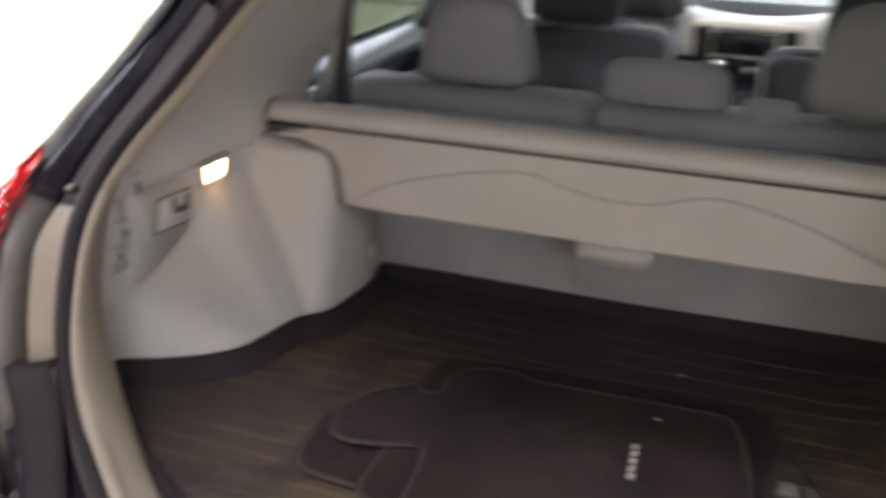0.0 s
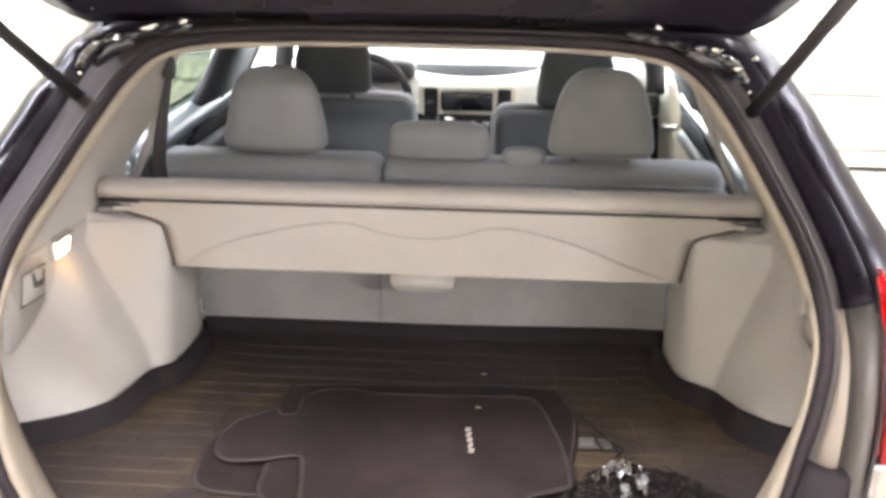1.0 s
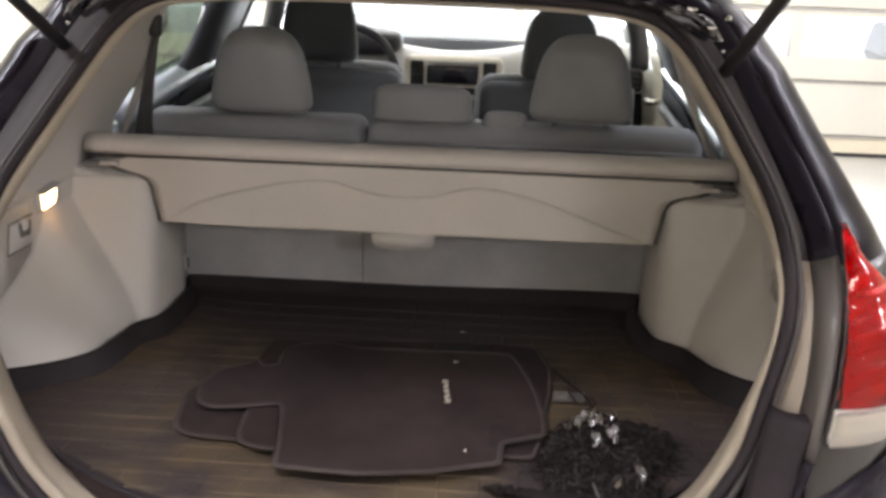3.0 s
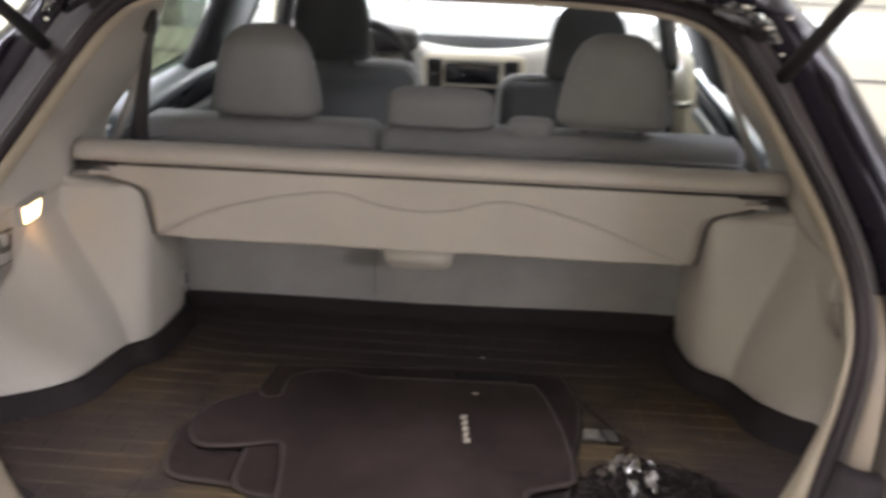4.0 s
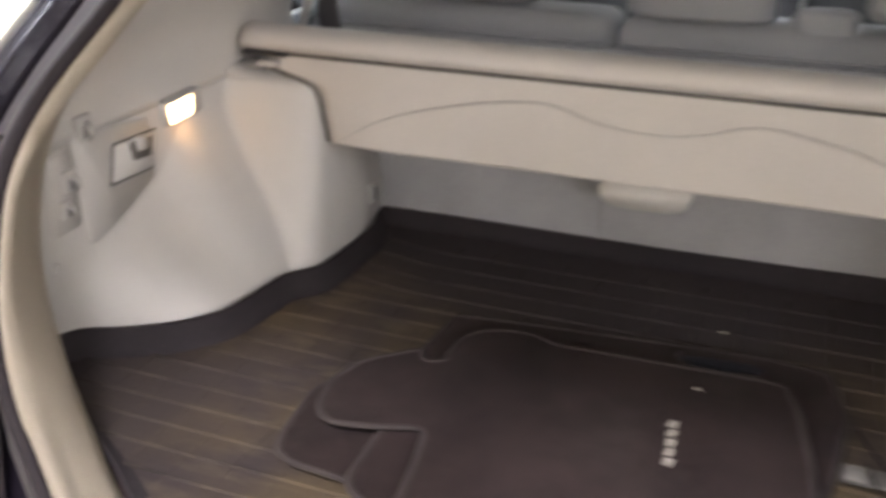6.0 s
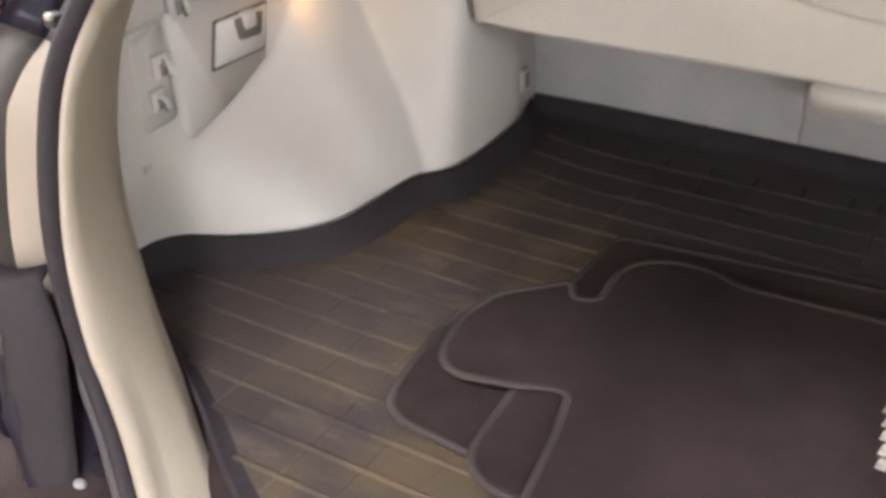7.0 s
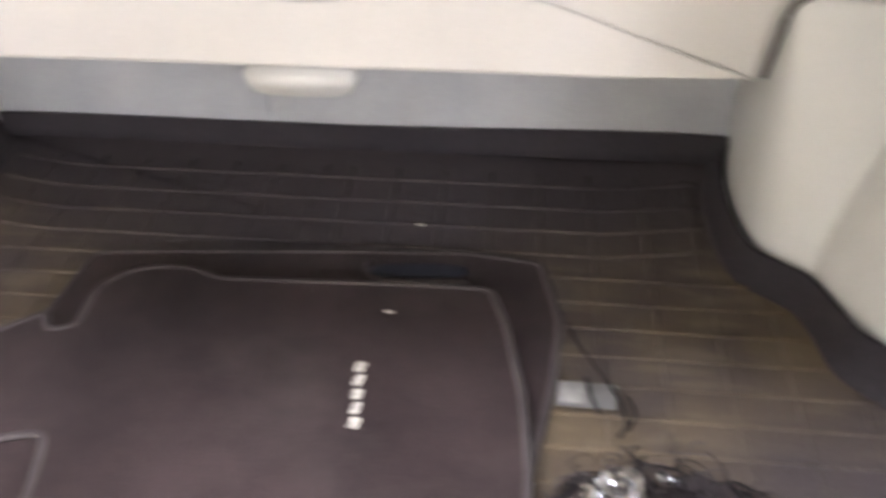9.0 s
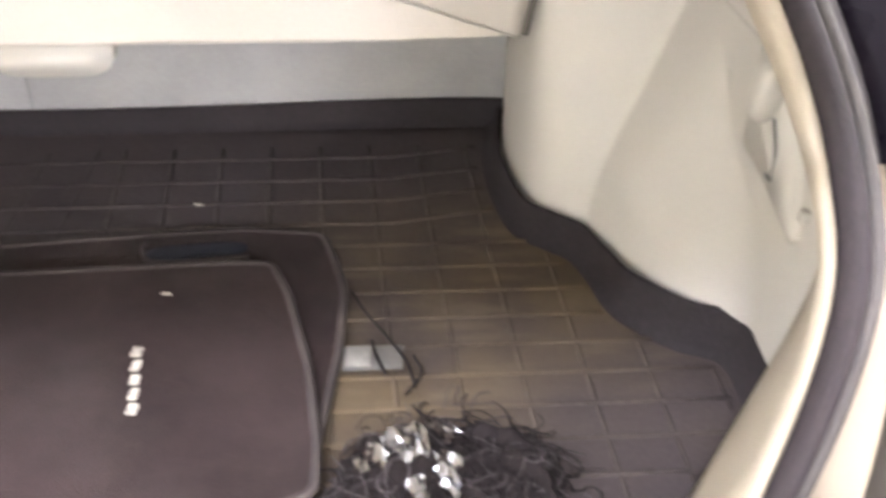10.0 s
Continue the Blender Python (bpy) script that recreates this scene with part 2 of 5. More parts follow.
SILVER = pbr("silver_lettering", (0.38, 0.35, 0.30), 0.5, var=0.45, scale=170, grain=700, bump=0.5, depth=0.0008)
RED = glass("red_lens_plastic", (0.75, 0.02, 0.03), 0.04)
CLEAR = glass("clear_lens_plastic", (0.86, 0.84, 0.80), 0.4)
LENS_BACK = pbr("red_reflector", (0.74, 0.040, 0.055), 0.3, var=0.15, scale=25, grain=160, bump=0.5, depth=0.002, coat=0.4)
LENS_BACK_PALE = pbr("pale_reflector", (0.66, 0.64, 0.59), 0.35, var=0.1, scale=25, grain=160, bump=0.5, depth=0.002)
WINDOW = pane("window_glass", (0.975, 0.985, 0.98))
WINDOW_TINT = pane("tinted_window_glass", (0.42, 0.46, 0.42))
BAG = pbr("glossy_black_film", (0.016, 0.011, 0.010), 0.23, var=0.2, scale=30, grain=90, bump=0.1, depth=0.002, coat=0.0, spec=1.0, rough_var=0.05)
NET = pbr("black_nylon_cord", (0.011, 0.0080, 0.0078), 0.85, spec=0.15, var=0.2, scale=40, grain=500, bump=0.3, depth=0.0006)
CARD = pbr("grey_label_card", (0.075, 0.070, 0.063), 0.6, var=0.12, scale=40, grain=200, bump=0.15, depth=0.0005)
WALL = pbr("cream_wall_paint", (0.80, 0.735, 0.585), 0.8, var=0.05, scale=1.5, grain=80, bump=0.2, depth=0.002)
WHITE = pbr("white_door_paint", (0.70, 0.68, 0.61), 0.5, var=0.04, scale=2, grain=120, bump=0.1, depth=0.001)
CONCRETE = pbr("pale_sealed_concrete", (0.55, 0.53, 0.49), 0.35, var=0.1, scale=1.2, grain=40, bump=0.1, depth=0.001)
TUBE = glow("fluorescent_tube", (1.0, 0.95, 0.87), 8)
# emission stands in for bright daylight beyond the door windows
BACKDROP = glow("glowing_white_backdrop", (0.96, 0.97, 1.0), 2.4)
DOOR = pbr("blue_grey_door_trim", (0.25, 0.27, 0.285), 0.42, var=0.06, scale=5, grain=300, bump=0.15, depth=0.0005)
# body paint lightened where ceiling light strikes the gutter
CHANNEL_LIT = pbr("lit_gutter_paint", (0.040, 0.034, 0.035), 0.7, var=0.1, scale=5, grain=600, bump=0.05, depth=0.0002, spec=0.2)
CARD_PALE = pbr("pale_label_print", (0.140, 0.131, 0.118), 0.6, var=0.2, scale=60, grain=200, bump=0.15, depth=0.0005)
CAR_PALE = pbr("pale_blue_car_paint", (0.55, 0.60, 0.68), 0.35, var=0.05, scale=2, grain=500, bump=0.03, depth=0.0003, coat=0.5)
SEAL_LIP = pbr("grey_seal_lip", (0.052, 0.047, 0.046), 0.7, spec=0.2, var=0.15, scale=8, grain=200, bump=0.2, depth=0.0005)
BULB = glow("warm_lamp_lens", (1.0, 0.66, 0.32), 15)

# ---- mesh helpers ----
def link(name, bm, mat, parent=None, label="", smooth=True):
    me = bpy.data.meshes.new(name)
    bm.normal_update()
    bm.to_mesh(me)
    bm.free()
    if smooth:
        me.shade_smooth()
    me.materials.append(mat)
    ob = new(name, me)
    if parent:
        ob.parent = parent
        ob.matrix_parent_inverse = parent.matrix_world.inverted()
    if label:
        ob["label"] = label
    return ob


def part(name, bm, mat, parent, label="", smooth=True):
    """One mesh object under a thing or under a part."""
    return link(name, bm, mat, parent, label, smooth)


def thing(name, label, category, group="", kind="", at=(0, 0, 0)):
    ob = new(name)
    ob.location = at
    bpy.context.view_layer.update()
    return tagged(ob, label, category, group, kind)


def spline(pts, n):
    """n points along a smooth curve through the given ones."""
    p = [np.array(q, float) for q in pts]
    p = [2 * p[0] - p[1]] + p + [2 * p[-1] - p[-2]]
    out = []
    segs = len(p) - 3
    for i in range(n):
        u = i / (n - 1) * segs
        k = min(int(u), segs - 1)
        f = u - k
        a, b, c, d = p[k:k + 4]
        out.append(0.5 * (2 * b + (c - a) * f + (2 * a - 5 * b + 4 * c - d) * f * f + (3 * b - a - 3 * c + d) * f ** 3))
    return out


def sheet(rows, thick=0.0, away=None, closed=False):
    """A surface through rows of points; thick: metres of depth added along the normals."""
    bm = bmesh.new()
    vs = [[bm.verts.new(tuple(q)) for q in r] for r in rows]
    w = len(rows[0])
    for i in range(len(rows) - 1):
        for j in range(w if closed else w - 1):
            k = (j + 1) % w
            bm.faces.new((vs[i][j], vs[i][k], vs[i + 1][k], vs[i + 1][j]))
    if away is not None:
        bm.normal_update()
        f = bm.faces[len(bm.faces) // 2] if bm.faces.ensure_lookup_table() is None else None
        if f.normal.dot(Vector(away)) < 0:
            bmesh.ops.reverse_faces(bm, faces=bm.faces[:])
    if thick:
        bmesh.ops.solidify(bm, geom=bm.faces[:], thickness=thick)
    return bm


def box(cx, cy, cz, sx, sy, sz, bevel=0.004, seg=2, turn=None):
    bm = bmesh.new()
    bmesh.ops.create_cube(bm, size=1)
    bmesh.ops.scale(bm, vec=(sx, sy, sz), verts=bm.verts)
    if bevel:
        bmesh.ops.bevel(bm, geom=bm.edges[:], offset=min(bevel, 0.45 * min(sx, sy, sz)), segments=seg, affect="EDGES", profile=0.5)
    if turn is not None:
        bmesh.ops.transform(bm, matrix=turn, verts=bm.verts)
    bmesh.ops.translate(bm, vec=(cx, cy, cz), verts=bm.verts)
    return bm


def joined(*bms):
    out = bmesh.new()
    for b in bms:
        me = bpy.data.meshes.new("tmp")
        b.to_mesh(me)
        b.free()
        out.from_mesh(me)
        bpy.data.meshes.remove(me)
    return out


def tube(pts, r, sides=8, closed=False, flat=1.0):
    """A round (or flattened) cord along the points."""
    p = [Vector(tuple(q)) for q in pts]
    bm = bmesh.new()
    rings = []
    up = Vector((0, 0, 1))
    n = len(p)
    for i in range(n):
        a = p[(i - 1) % n] if closed or i > 0 else p[i]
        b = p[(i + 1) % n] if closed or i < n - 1 else p[i]
        t = (b - a).normalized()
        ref = up if abs(t.z) < 0.95 else Vector((1, 0, 0))
        s = t.cross(ref).normalized()
        u = s.cross(t)
        rr = r(i / (n - 1)) if callable(r) else r
        rings.append([bm.verts.new(p[i] + s * rr * math.cos(k * 2 * math.pi / sides) + u * rr * flat * math.sin(k * 2 * math.pi / sides)) for k in range(sides)])
    for i in range(n if closed else n - 1):
        A, B = rings[i], rings[(i + 1) % n]
        for k in range(sides):
            bm.faces.new((A[k], A[(k + 1) % sides], B[(k + 1) % sides], B[k]))
    if not closed:
        bm.faces.new(rings[0][::-1])
        bm.faces.new(rings[-1])
    bmesh.ops.recalc_face_normals(bm, faces=bm.faces[:])
    return bm


def cushion(w, d, h, e1=0.35, e2=0.5, nu=28, nv=18, taper=0.0, bend=0.0):
    """A padded form: superellipsoid, narrowed towards the top by taper."""
    def sp(v, e):
        return math.copysign(abs(v) ** e, v)
    bm = bmesh.new()
    rings = []
    for i in range(1, nv):
        a = -math.pi / 2 + math.pi * i / nv
        z = sp(math.sin(a), e1) * h / 2
        c = sp(math.cos(a), e1)
        k = 1 - taper * (z / h + 0.5)
        rings.append([bm.verts.new((c * sp(math.cos(b), e2) * w / 2 * k, c * sp(math.sin(b), e2) * d / 2 + bend * (z / h) ** 2, z))
                      for b in (2 * math.pi * j / nu for j in range(nu))])
    for A, B in zip(rings, rings[1:]):
        for j in range(nu):
            bm.faces.new((A[j], A[(j + 1) % nu], B[(j + 1) % nu], B[j]))
    lo, hi = bm.verts.new((0, 0, -h / 2)), bm.verts.new((0, bend / 4, h / 2))
    for j in range(nu):
        bm.faces.new((lo, rings[0][(j + 1) % nu], rings[0][j]))
        bm.faces.new((hi, rings[-1][j], rings[-1][(j + 1) % nu]))
    return bm


def moved(bm, x, y, z, rx=0, ry=0, rz=0):
    bmesh.ops.transform(bm, matrix=pose(x, y, z, rx, ry, rz), verts=bm.verts)
    return bm


def outline_slab(pts, z0, z1, wave=0.0, seed=0.0):
    """A flat piece with the outline pts, between two heights, slightly uneven."""
    bm = bmesh.new()
    vs = [bm.verts.new((p[0], p[1], z1)) for p in pts]
    f = bm.faces.new(vs)
    if f.normal.z < 0 or f.calc_area() and False:
        f.normal_flip()
    bm.normal_update()
    if f.normal.z < 0:
        bmesh.ops.reverse_faces(bm, faces=[f])
    r = bmesh.ops.extrude_face_region(bm, geom=[f])
    up = [v for v in r["geom"] if isinstance(v, bmesh.types.BMVert)]
    for v in bm.verts:
        v.co.z = z1 if v in up else z0
    bmesh.ops.recalc_face_normals(bm, faces=bm.faces[:])
    return bm


def rounded(pts, r, seg=5):
    """A closed outline with its corners rounded by r."""
    out = []
    n = len(pts)
    for i in range(n):
        a, b, c = Vector(pts[i - 1]), Vector(pts[i]), Vector(pts[(i + 1) % n])
        ra = min(r, 0.45 * (a - b).length)
        rc = min(r, 0.45 * (c - b).length)
        p, q = b + (a - b).normalized() * ra, b + (c - b).normalized() * rc
        for j in range(seg + 1):
            f = j / seg
            out.append(tuple((1 - f) ** 2 * p + 2 * f * (1 - f) * b + f * f * q))
    return out


# ---- the car ----
car = thing("car", "dark grey metallic hatchback car with its tailgate open", "car", at=(0, 0, -0.75))

# half of the opening's edge, where the seal runs: bottom centre to top centre
EDGE = [(0, -1.088, -0.006), (0.17, -1.08, -0.006), (0.32, -1.045, -0.004), (0.42, -0.995, 0.0), (0.487, -0.948, 0.010), (0.541, -0.912, 0.045),
        (0.586, -0.889, 0.125), (0.608, -0.872, 0.225), (0.614, -0.85, 0.32), (0.610, -0.822, 0.388), (0.596, -0.76, 0.457), (0.562, -0.664, 0.538),
        (0.520, -0.584, 0.62), (0.480, -0.540, 0.678), (0.432, -0.515, 0.716), (0.35, -0.503, 0.733), (0.2, -0.497, 0.740), (0, -0.495, 0.741)]
NE = 72
half = spline(EDGE, NE)


def drift(x, z):
    """How far the opening's upper part stands to the right of the middle line, on each side."""
    up = min(1.0, max(0.0, (z - 0.16) / 0.22))
    down = min(1.0, max(0.0, (z - 0.50) / 0.22))
    share = min(1.0, max(-1.0, x / 0.4))
    return (0.0185 + 0.0045 * share) * up * up * (3 - 2 * up) * (1 - 0.45 * down)


RING = [Vector((x + drift(x, q[2]), q[1], q[2])) for q, x in [(q, q[0]) for q in half] + [(q, -q[0]) for q in half[-2:0:-1]]]


def ring_frames():
    out = []
    n = len(RING)
    for i in range(n):
        t = (RING[(i + 1) % n] - RING[i - 1]).normalized()
        back = Vector((0, -0.86, 0.5)) if RING[i].z > 0.1 else Vector((0, -0.6, 0.8))
        o = t.cross(back).normalized()
        if o.dot(RING[i] - Vector((0, -0.75, 0.36))) < 0:
            o = -o
        b = o.cross(t).normalized()
        if b.y > 0:
            b = -b
        out.append((o, b))
    return out


FR = ring_frames()


def around(profile):
    """Rows of points round the opening: each profile entry is (outward, backward) in metres, or a function of the point."""
    rows = []
    for q in profile:
        row = []
        for p, (o, b) in zip(RING, FR):
            u, v = q(p) if callable(q) else q
            row.append(p + o * u + b * v)
        rows.append(row)
    return rows


# body flange between the seal and the outer skin, stepping forward beside the opening
def ramp(v, a, b):
    t = min(1.0, max(0.0, (v - a) / (b - a)))
    return t * t * (3 - 2 * t)


def flange_row(table_u, table_b, hold=1.0):
    """A row of the flange whose outward and backward offsets vary with height; hold is how far it stays with the body."""
    zs = [0.0, 0.10, 0.20, 0.33, 0.40, 0.46, 0.60, 0.70, 0.74]

    def offset(p):
        side = min(1.0, max(-1.0, p.x / 0.4))
        return float(np.interp(p.z, zs, table_u)) - hold * side * drift(p.x, p.z), float(np.interp(p.z, zs, table_b))
    return offset


FLANGE_END = flange_row([0.118, 0.105, 0.097, 0.106, 0.120, 0.128, 0.118, 0.118, 0.118], [0.0, 0.035, 0.050, 0.022, -0.020, -0.040, -0.030, -0.012, -0.004])
FPROF = around([(0.006, -0.01), (0.025, -0.012),
                flange_row([0.034] * 9, [-0.012, -0.016, -0.018, -0.022, -0.026, -0.026, -0.022, -0.014, -0.012], 0.25),
                flange_row([0.056, 0.050, 0.045, 0.045, 0.052, 0.056, 0.056, 0.056, 0.056], [-0.012, -0.024, -0.024, -0.028, -0.040, -0.044, -0.034, -0.018, -0.012], 0.5),
                flange_row([0.080, 0.074, 0.066, 0.068, 0.080, 0.086, 0.082, 0.080, 0.080], [-0.012, -0.010, 0.012, 0.000, -0.045, -0.054, -0.038, -0.020, -0.012]),
                flange_row([0.086, 0.084, 0.080, 0.086, 0.092, 0.096, 0.092, 0.088, 0.088], [-0.008, 0.010, 0.042, 0.022, -0.038, -0.050, -0.036, -0.018, -0.010]),
                flange_row([0.104, 0.094, 0.087, 0.095, 0.106, 0.112, 0.106, 0.104, 0.104], [-0.003, 0.028, 0.052, 0.028, -0.030, -0.045, -0.033, -0.015, -0.007]), FLANGE_END])


def flange_piece(keep, lo=0, hi=99):
    """The part of the flange whose edge points pass the test, as one strip per unbroken run."""
    n = len(RING)
    flags = [keep(p) for p in RING]
    start = next(i for i in range(n) if flags[i] and not flags[i - 1])
    out = bmesh.new()
    prev = None
    for k in range(n + 1):
        i = (start + k) % n
        if not flags[i] and not (flags[i - 1]):
            prev = None
            continue
        col = [out.verts.new(r[i]) for r in FPROF[lo:hi]]
        if prev and k <= n:
            for a in range(len(col) - 1):
                out.faces.new((prev[a], prev[a + 1], col[a + 1], col[a]))
        prev = col if flags[i] else None
    bmesh.ops.recalc_face_normals(out, faces=out.faces[:])
    bmesh.ops.solidify(out, geom=out.faces[:], thickness=0.003)
    return out


# black here stands for the raised tailgate's shade on grey jamb paint
part("pillar_flange", flange_piece(lambda p: p.z > 0.395, 4), PILLAR_BLACK, car, "upper flange of the hatch opening, the tailgate's shade put into its black")
part("gutter", flange_piece(lambda p: p.z > 0.395, 0, 5), CHANNEL_LIT, car, "painted gutter round the upper opening, overhead light put into its grey")
for sx in (-1, 1):
    # same paint as the skin; the paler tones carry the light falling here
    part("side_skin_edge", flange_piece(lambda p: 0.14 < p.z <= 0.395 and p.x * sx > 0, 4), PAINT_EDGE_LIT, car, "body paint edge beside the opening, light put into its grey")
    part("side_flange", flange_piece(lambda p: 0.14 < p.z <= 0.395 and p.x * sx > 0, 0, 5), PAINT_JAMB_LIT, car, "painted side flange of the hatch opening, warm light put into its colour")
part("sill_flange", flange_piece(lambda p: p.z <= 0.14), PILLAR_BLACK, car, "dark sill flange")


def seal_lobe(ou, r, bk, rb):
    return sheet([[p + o * (ou + r * math.cos(a)) + b * (bk + rb * math.sin(a)) for p, (o, b) in zip(RING, FR)] for a in (k * 2 * math.pi / 10 for k in range(11))], closed=True)


seal = part("hatch_seal", seal_lobe(0.0105, 0.0095, 0.005, 0.0135), SEAL, car, "black rubber hatch seal")
part("seal_lip", seal_lobe(0.0265, 0.0065, -0.002, 0.0085), SEAL_LIP, seal, "grey outer lip of the seal")


# ivory trim that wraps from the seal into the bay
def inner_edge(p):
    """How far the trim reaches into the bay from a point of the edge."""
    s = ramp(p.z, 0.07, 0.30)
    top = min(1.0, max(0.0, (p.z - 0.62) / 0.09))
    return (1 - s) * Vector((0, 0.072, -0.008)) + s * (1 - top) * Vector((0.040, 0.095, 0.0)) + top * Vector((0.004, 0.07, 0.022))


def lip_size(p):
    return (0.48 + 0.85 * (1 - ramp(p.z, 0.05, 0.30)) + 0.42 * ramp(p.z, 0.36, 0.50)) * (1 - 0.55 * ramp(p.z, 0.66, 0.73))


trim_rows = []
LIP = [(0.004, 0.002), (0.001, 0.008), (-0.004, 0.010), (-0.009, 0.008), (-0.0125, 0.001), (-0.0135, -0.012)]
for q in LIP:
    trim_rows.append([p + (o * q[0] + b * q[1]) * lip_size(p) for p, (o, b) in zip(RING, FR)])
for f in (0.3, 0.45, 0.6, 0.75, 0.9, 1.0):
    row = []
    for p, (o, b) in zip(RING, FR):
        e = inner_edge(p)
        e = Vector((math.copysign(e.x, p.x) if abs(p.x) > 1e-4 else 0, e.y, e.z))
        g = ramp(f, 0.15, 1.0)
        row.append((p - (o * 0.0135 + b * 0.012) * lip_size(p)) * (1 - g) + (p + e) * g - o * 0.003 * math.sin(math.pi * g))
    trim_rows.append(row)
INNER = trim_rows[-1]
# hidden tail that tucks behind the side panels
trim_rows.append([q + Vector((math.copysign(0.010, q.x) if abs(q.x) > 0.3 else 0, 0.022, -0.004)) for q in INNER])
def trim_piece(keep):
    """The run of the trim whose edge points pass the test; its ends overlap the next run's first point."""
    n = len(RING)
    flags = [keep(p) for p in RING]
    start = next(i for i in range(n) if flags[i] and not flags[i - 1])
    run = [start - 1]
    while flags[(run[-1] + 1) % n]:
        run.append((run[-1] + 1) % n)
    return sheet([[r[i] for i in run] for r in trim_rows], 0.003)


part("opening_trim", trim_piece(lambda p: p.z > 0.42), SILL_IVORY, car, "cream ivory trim over the hatch opening")
part("sill_trim", trim_piece(lambda p: p.z <= 0.42), SILL_IVORY, car, "cream plastic trim round the lower hatch opening")
# ribbed scuff plate on the sill
sill = part("sill_scuff_plate", box(0, -1.046, 0.0035, 0.52, 0.052, 0.012, 0.004), SILL_IVORY, car, "ivory ribbed sill plate")
for i in range(22):
    part("rib", box(-0.23 + 0.022 * i, -1.046, 0.0105, 0.008, 0.044, 0.004, 0.0015, 1), TRIM, sill)


def interp(table, v):
    xs = [a for a, _ in table]
    ys = [b for _, b in table]
    return float(np.interp(v, xs, ys))


# plan of the side trim: the mat's edge along it, and the two surfaces that meet in a crease, by y
RIM = {1: [(0.536, -0.03), (0.526, -0.11), (0.530, -0.20), (0.545, -0.270), (0.575, -0.300), (0.605, -0.328), (0.622, -0.375), (0.634, -0.428), (0.655, -0.458), (0.685, -0.487), (0.738, -0.525), (0.740, -0.64)],
       -1: [(0.536, -0.03), (0.512, -0.11), (0.511, -0.20), (0.521, -0.290), (0.556, -0.338), (0.566, -0.390), (0.573, -0.440), (0.586, -0.490), (0.627, -0.540), (0.690, -0.582), (0.740, -0.606), (0.778, -0.640), (0.784, -0.680)]}
SEAT_END = [(0.08, 0.547), (0.03, 0.547), (-0.03, 0.541)]
REAR_END = [(-0.66, 0.741), (-0.70, 0.744), (-0.75, 0.735), (-0.79, 0.69), (-0.9, 0.62)]
# the block beside the seat, at the floor and at its top
BLOCK = {1: sorted(SEAT_END + [(-0.11, 0.530), (-0.20, 0.534), (-0.270, 0.549), (-0.300, 0.579), (-0.330, 0.614), (-0.37, 0.70), (-0.41, 0.85)]),
         -1: sorted(SEAT_END + [(-0.11, 0.516), (-0.20, 0.515), (-0.290, 0.525), (-0.338, 0.561), (-0.37, 0.64), (-0.40, 0.75), (-0.43, 0.90)])}
BLOCK_TOP = sorted([(0.08, 0.552), (-0.24, 0.550), (-0.285, 0.554), (-0.308, 0.572), (-0.320, 0.62), (-0.328, 0.69), (-0.336, 0.76), (-0.36, 0.90)])
# the wheel arch's wall behind it, at the floor and drawn back above
ARCH = {1: sorted([(0.1, 0.575), (-0.25, 0.600), (-0.328, 0.609), (-0.375, 0.626), (-0.428, 0.638), (-0.458, 0.659), (-0.487, 0.689), (-0.525, 0.739), (-0.60, 0.738)] + REAR_END),
        -1: sorted([(0.1, 0.548), (-0.25, 0.553), (-0.338, 0.561), (-0.39, 0.570), (-0.44, 0.577), (-0.49, 0.590), (-0.54, 0.631), (-0.582, 0.694), (-0.606, 0.743), (-0.640, 0.781), (-0.69, 0.787), (-0.74, 0.768), (-0.79, 0.70), (-0.9, 0.62)])}
UPPER = sorted([(0.08, 0.70), (-0.2, 0.705), (-0.30, 0.714), (-0.42, 0.722), (-0.50, 0.728), (-0.60, 0.733), (-0.66, 0.732), (-0.70, 0.724), (-0.75, 0.688), (-0.79, 0.64), (-0.9, 0.62)])
# height, as a share of the block's, at which the arch has drawn back into the wall
RISE = sorted([(0.1, 0.82), (-0.36, 0.81), (-0.385, 0.74), (-0.41, 0.63), (-0.45, 0.56), (-0.50, 0.51), (-0.58, 0.44), (-0.9, 0.4)])
LZ = 0.330


def blur(f, y):
    return sum(f(y + d * 0.006) for d in range(-3, 4)) / 7


def side_x(y, z, sx):
    """The side trim's distance from the middle: block and arch, whichever stands further in."""
    u = min(1, max(0, z / LZ))
    s = min(1.0, u / (1.08 * blur(lambda v: interp(RISE, v), y)))
    s = 0.5 * s * s + 0.5 * s * s * (3 - 2 * s)
    arch = blur(lambda v: interp(ARCH[sx], v), y) * (1 - s) + blur(lambda v: interp(UPPER, v), y) * s
    w = y - 0.100 * u * min(1, max(0, (0.02 - y) / 0.16))
    block = blur(lambda v: interp(BLOCK[sx], v), w) * (1 - u) + blur(lambda v: interp(BLOCK_TOP, v), w) * u
    k = 0.010
    h = max(k - abs(arch - block), 0) / k
    return min(arch, block) - h * h * k / 4


RUN = {s: sorted(((p.z, p.y, abs(p.x)) for p in INNER if p.x * s > 0.25 and p.z > 0.06)) for s in (-1, 1)}


def rear_y(z, sx):
    """Where the side panels end behind the opening's trim, at a height."""
    zs = [a for a, _, _ in RUN[sx]]
    return float(np.interp(z, zs, [b for _, b, _ in RUN[sx]])) + 0.004, float(np.interp(z, zs, [c for _, _, c in RUN[sx]])) + 0.004


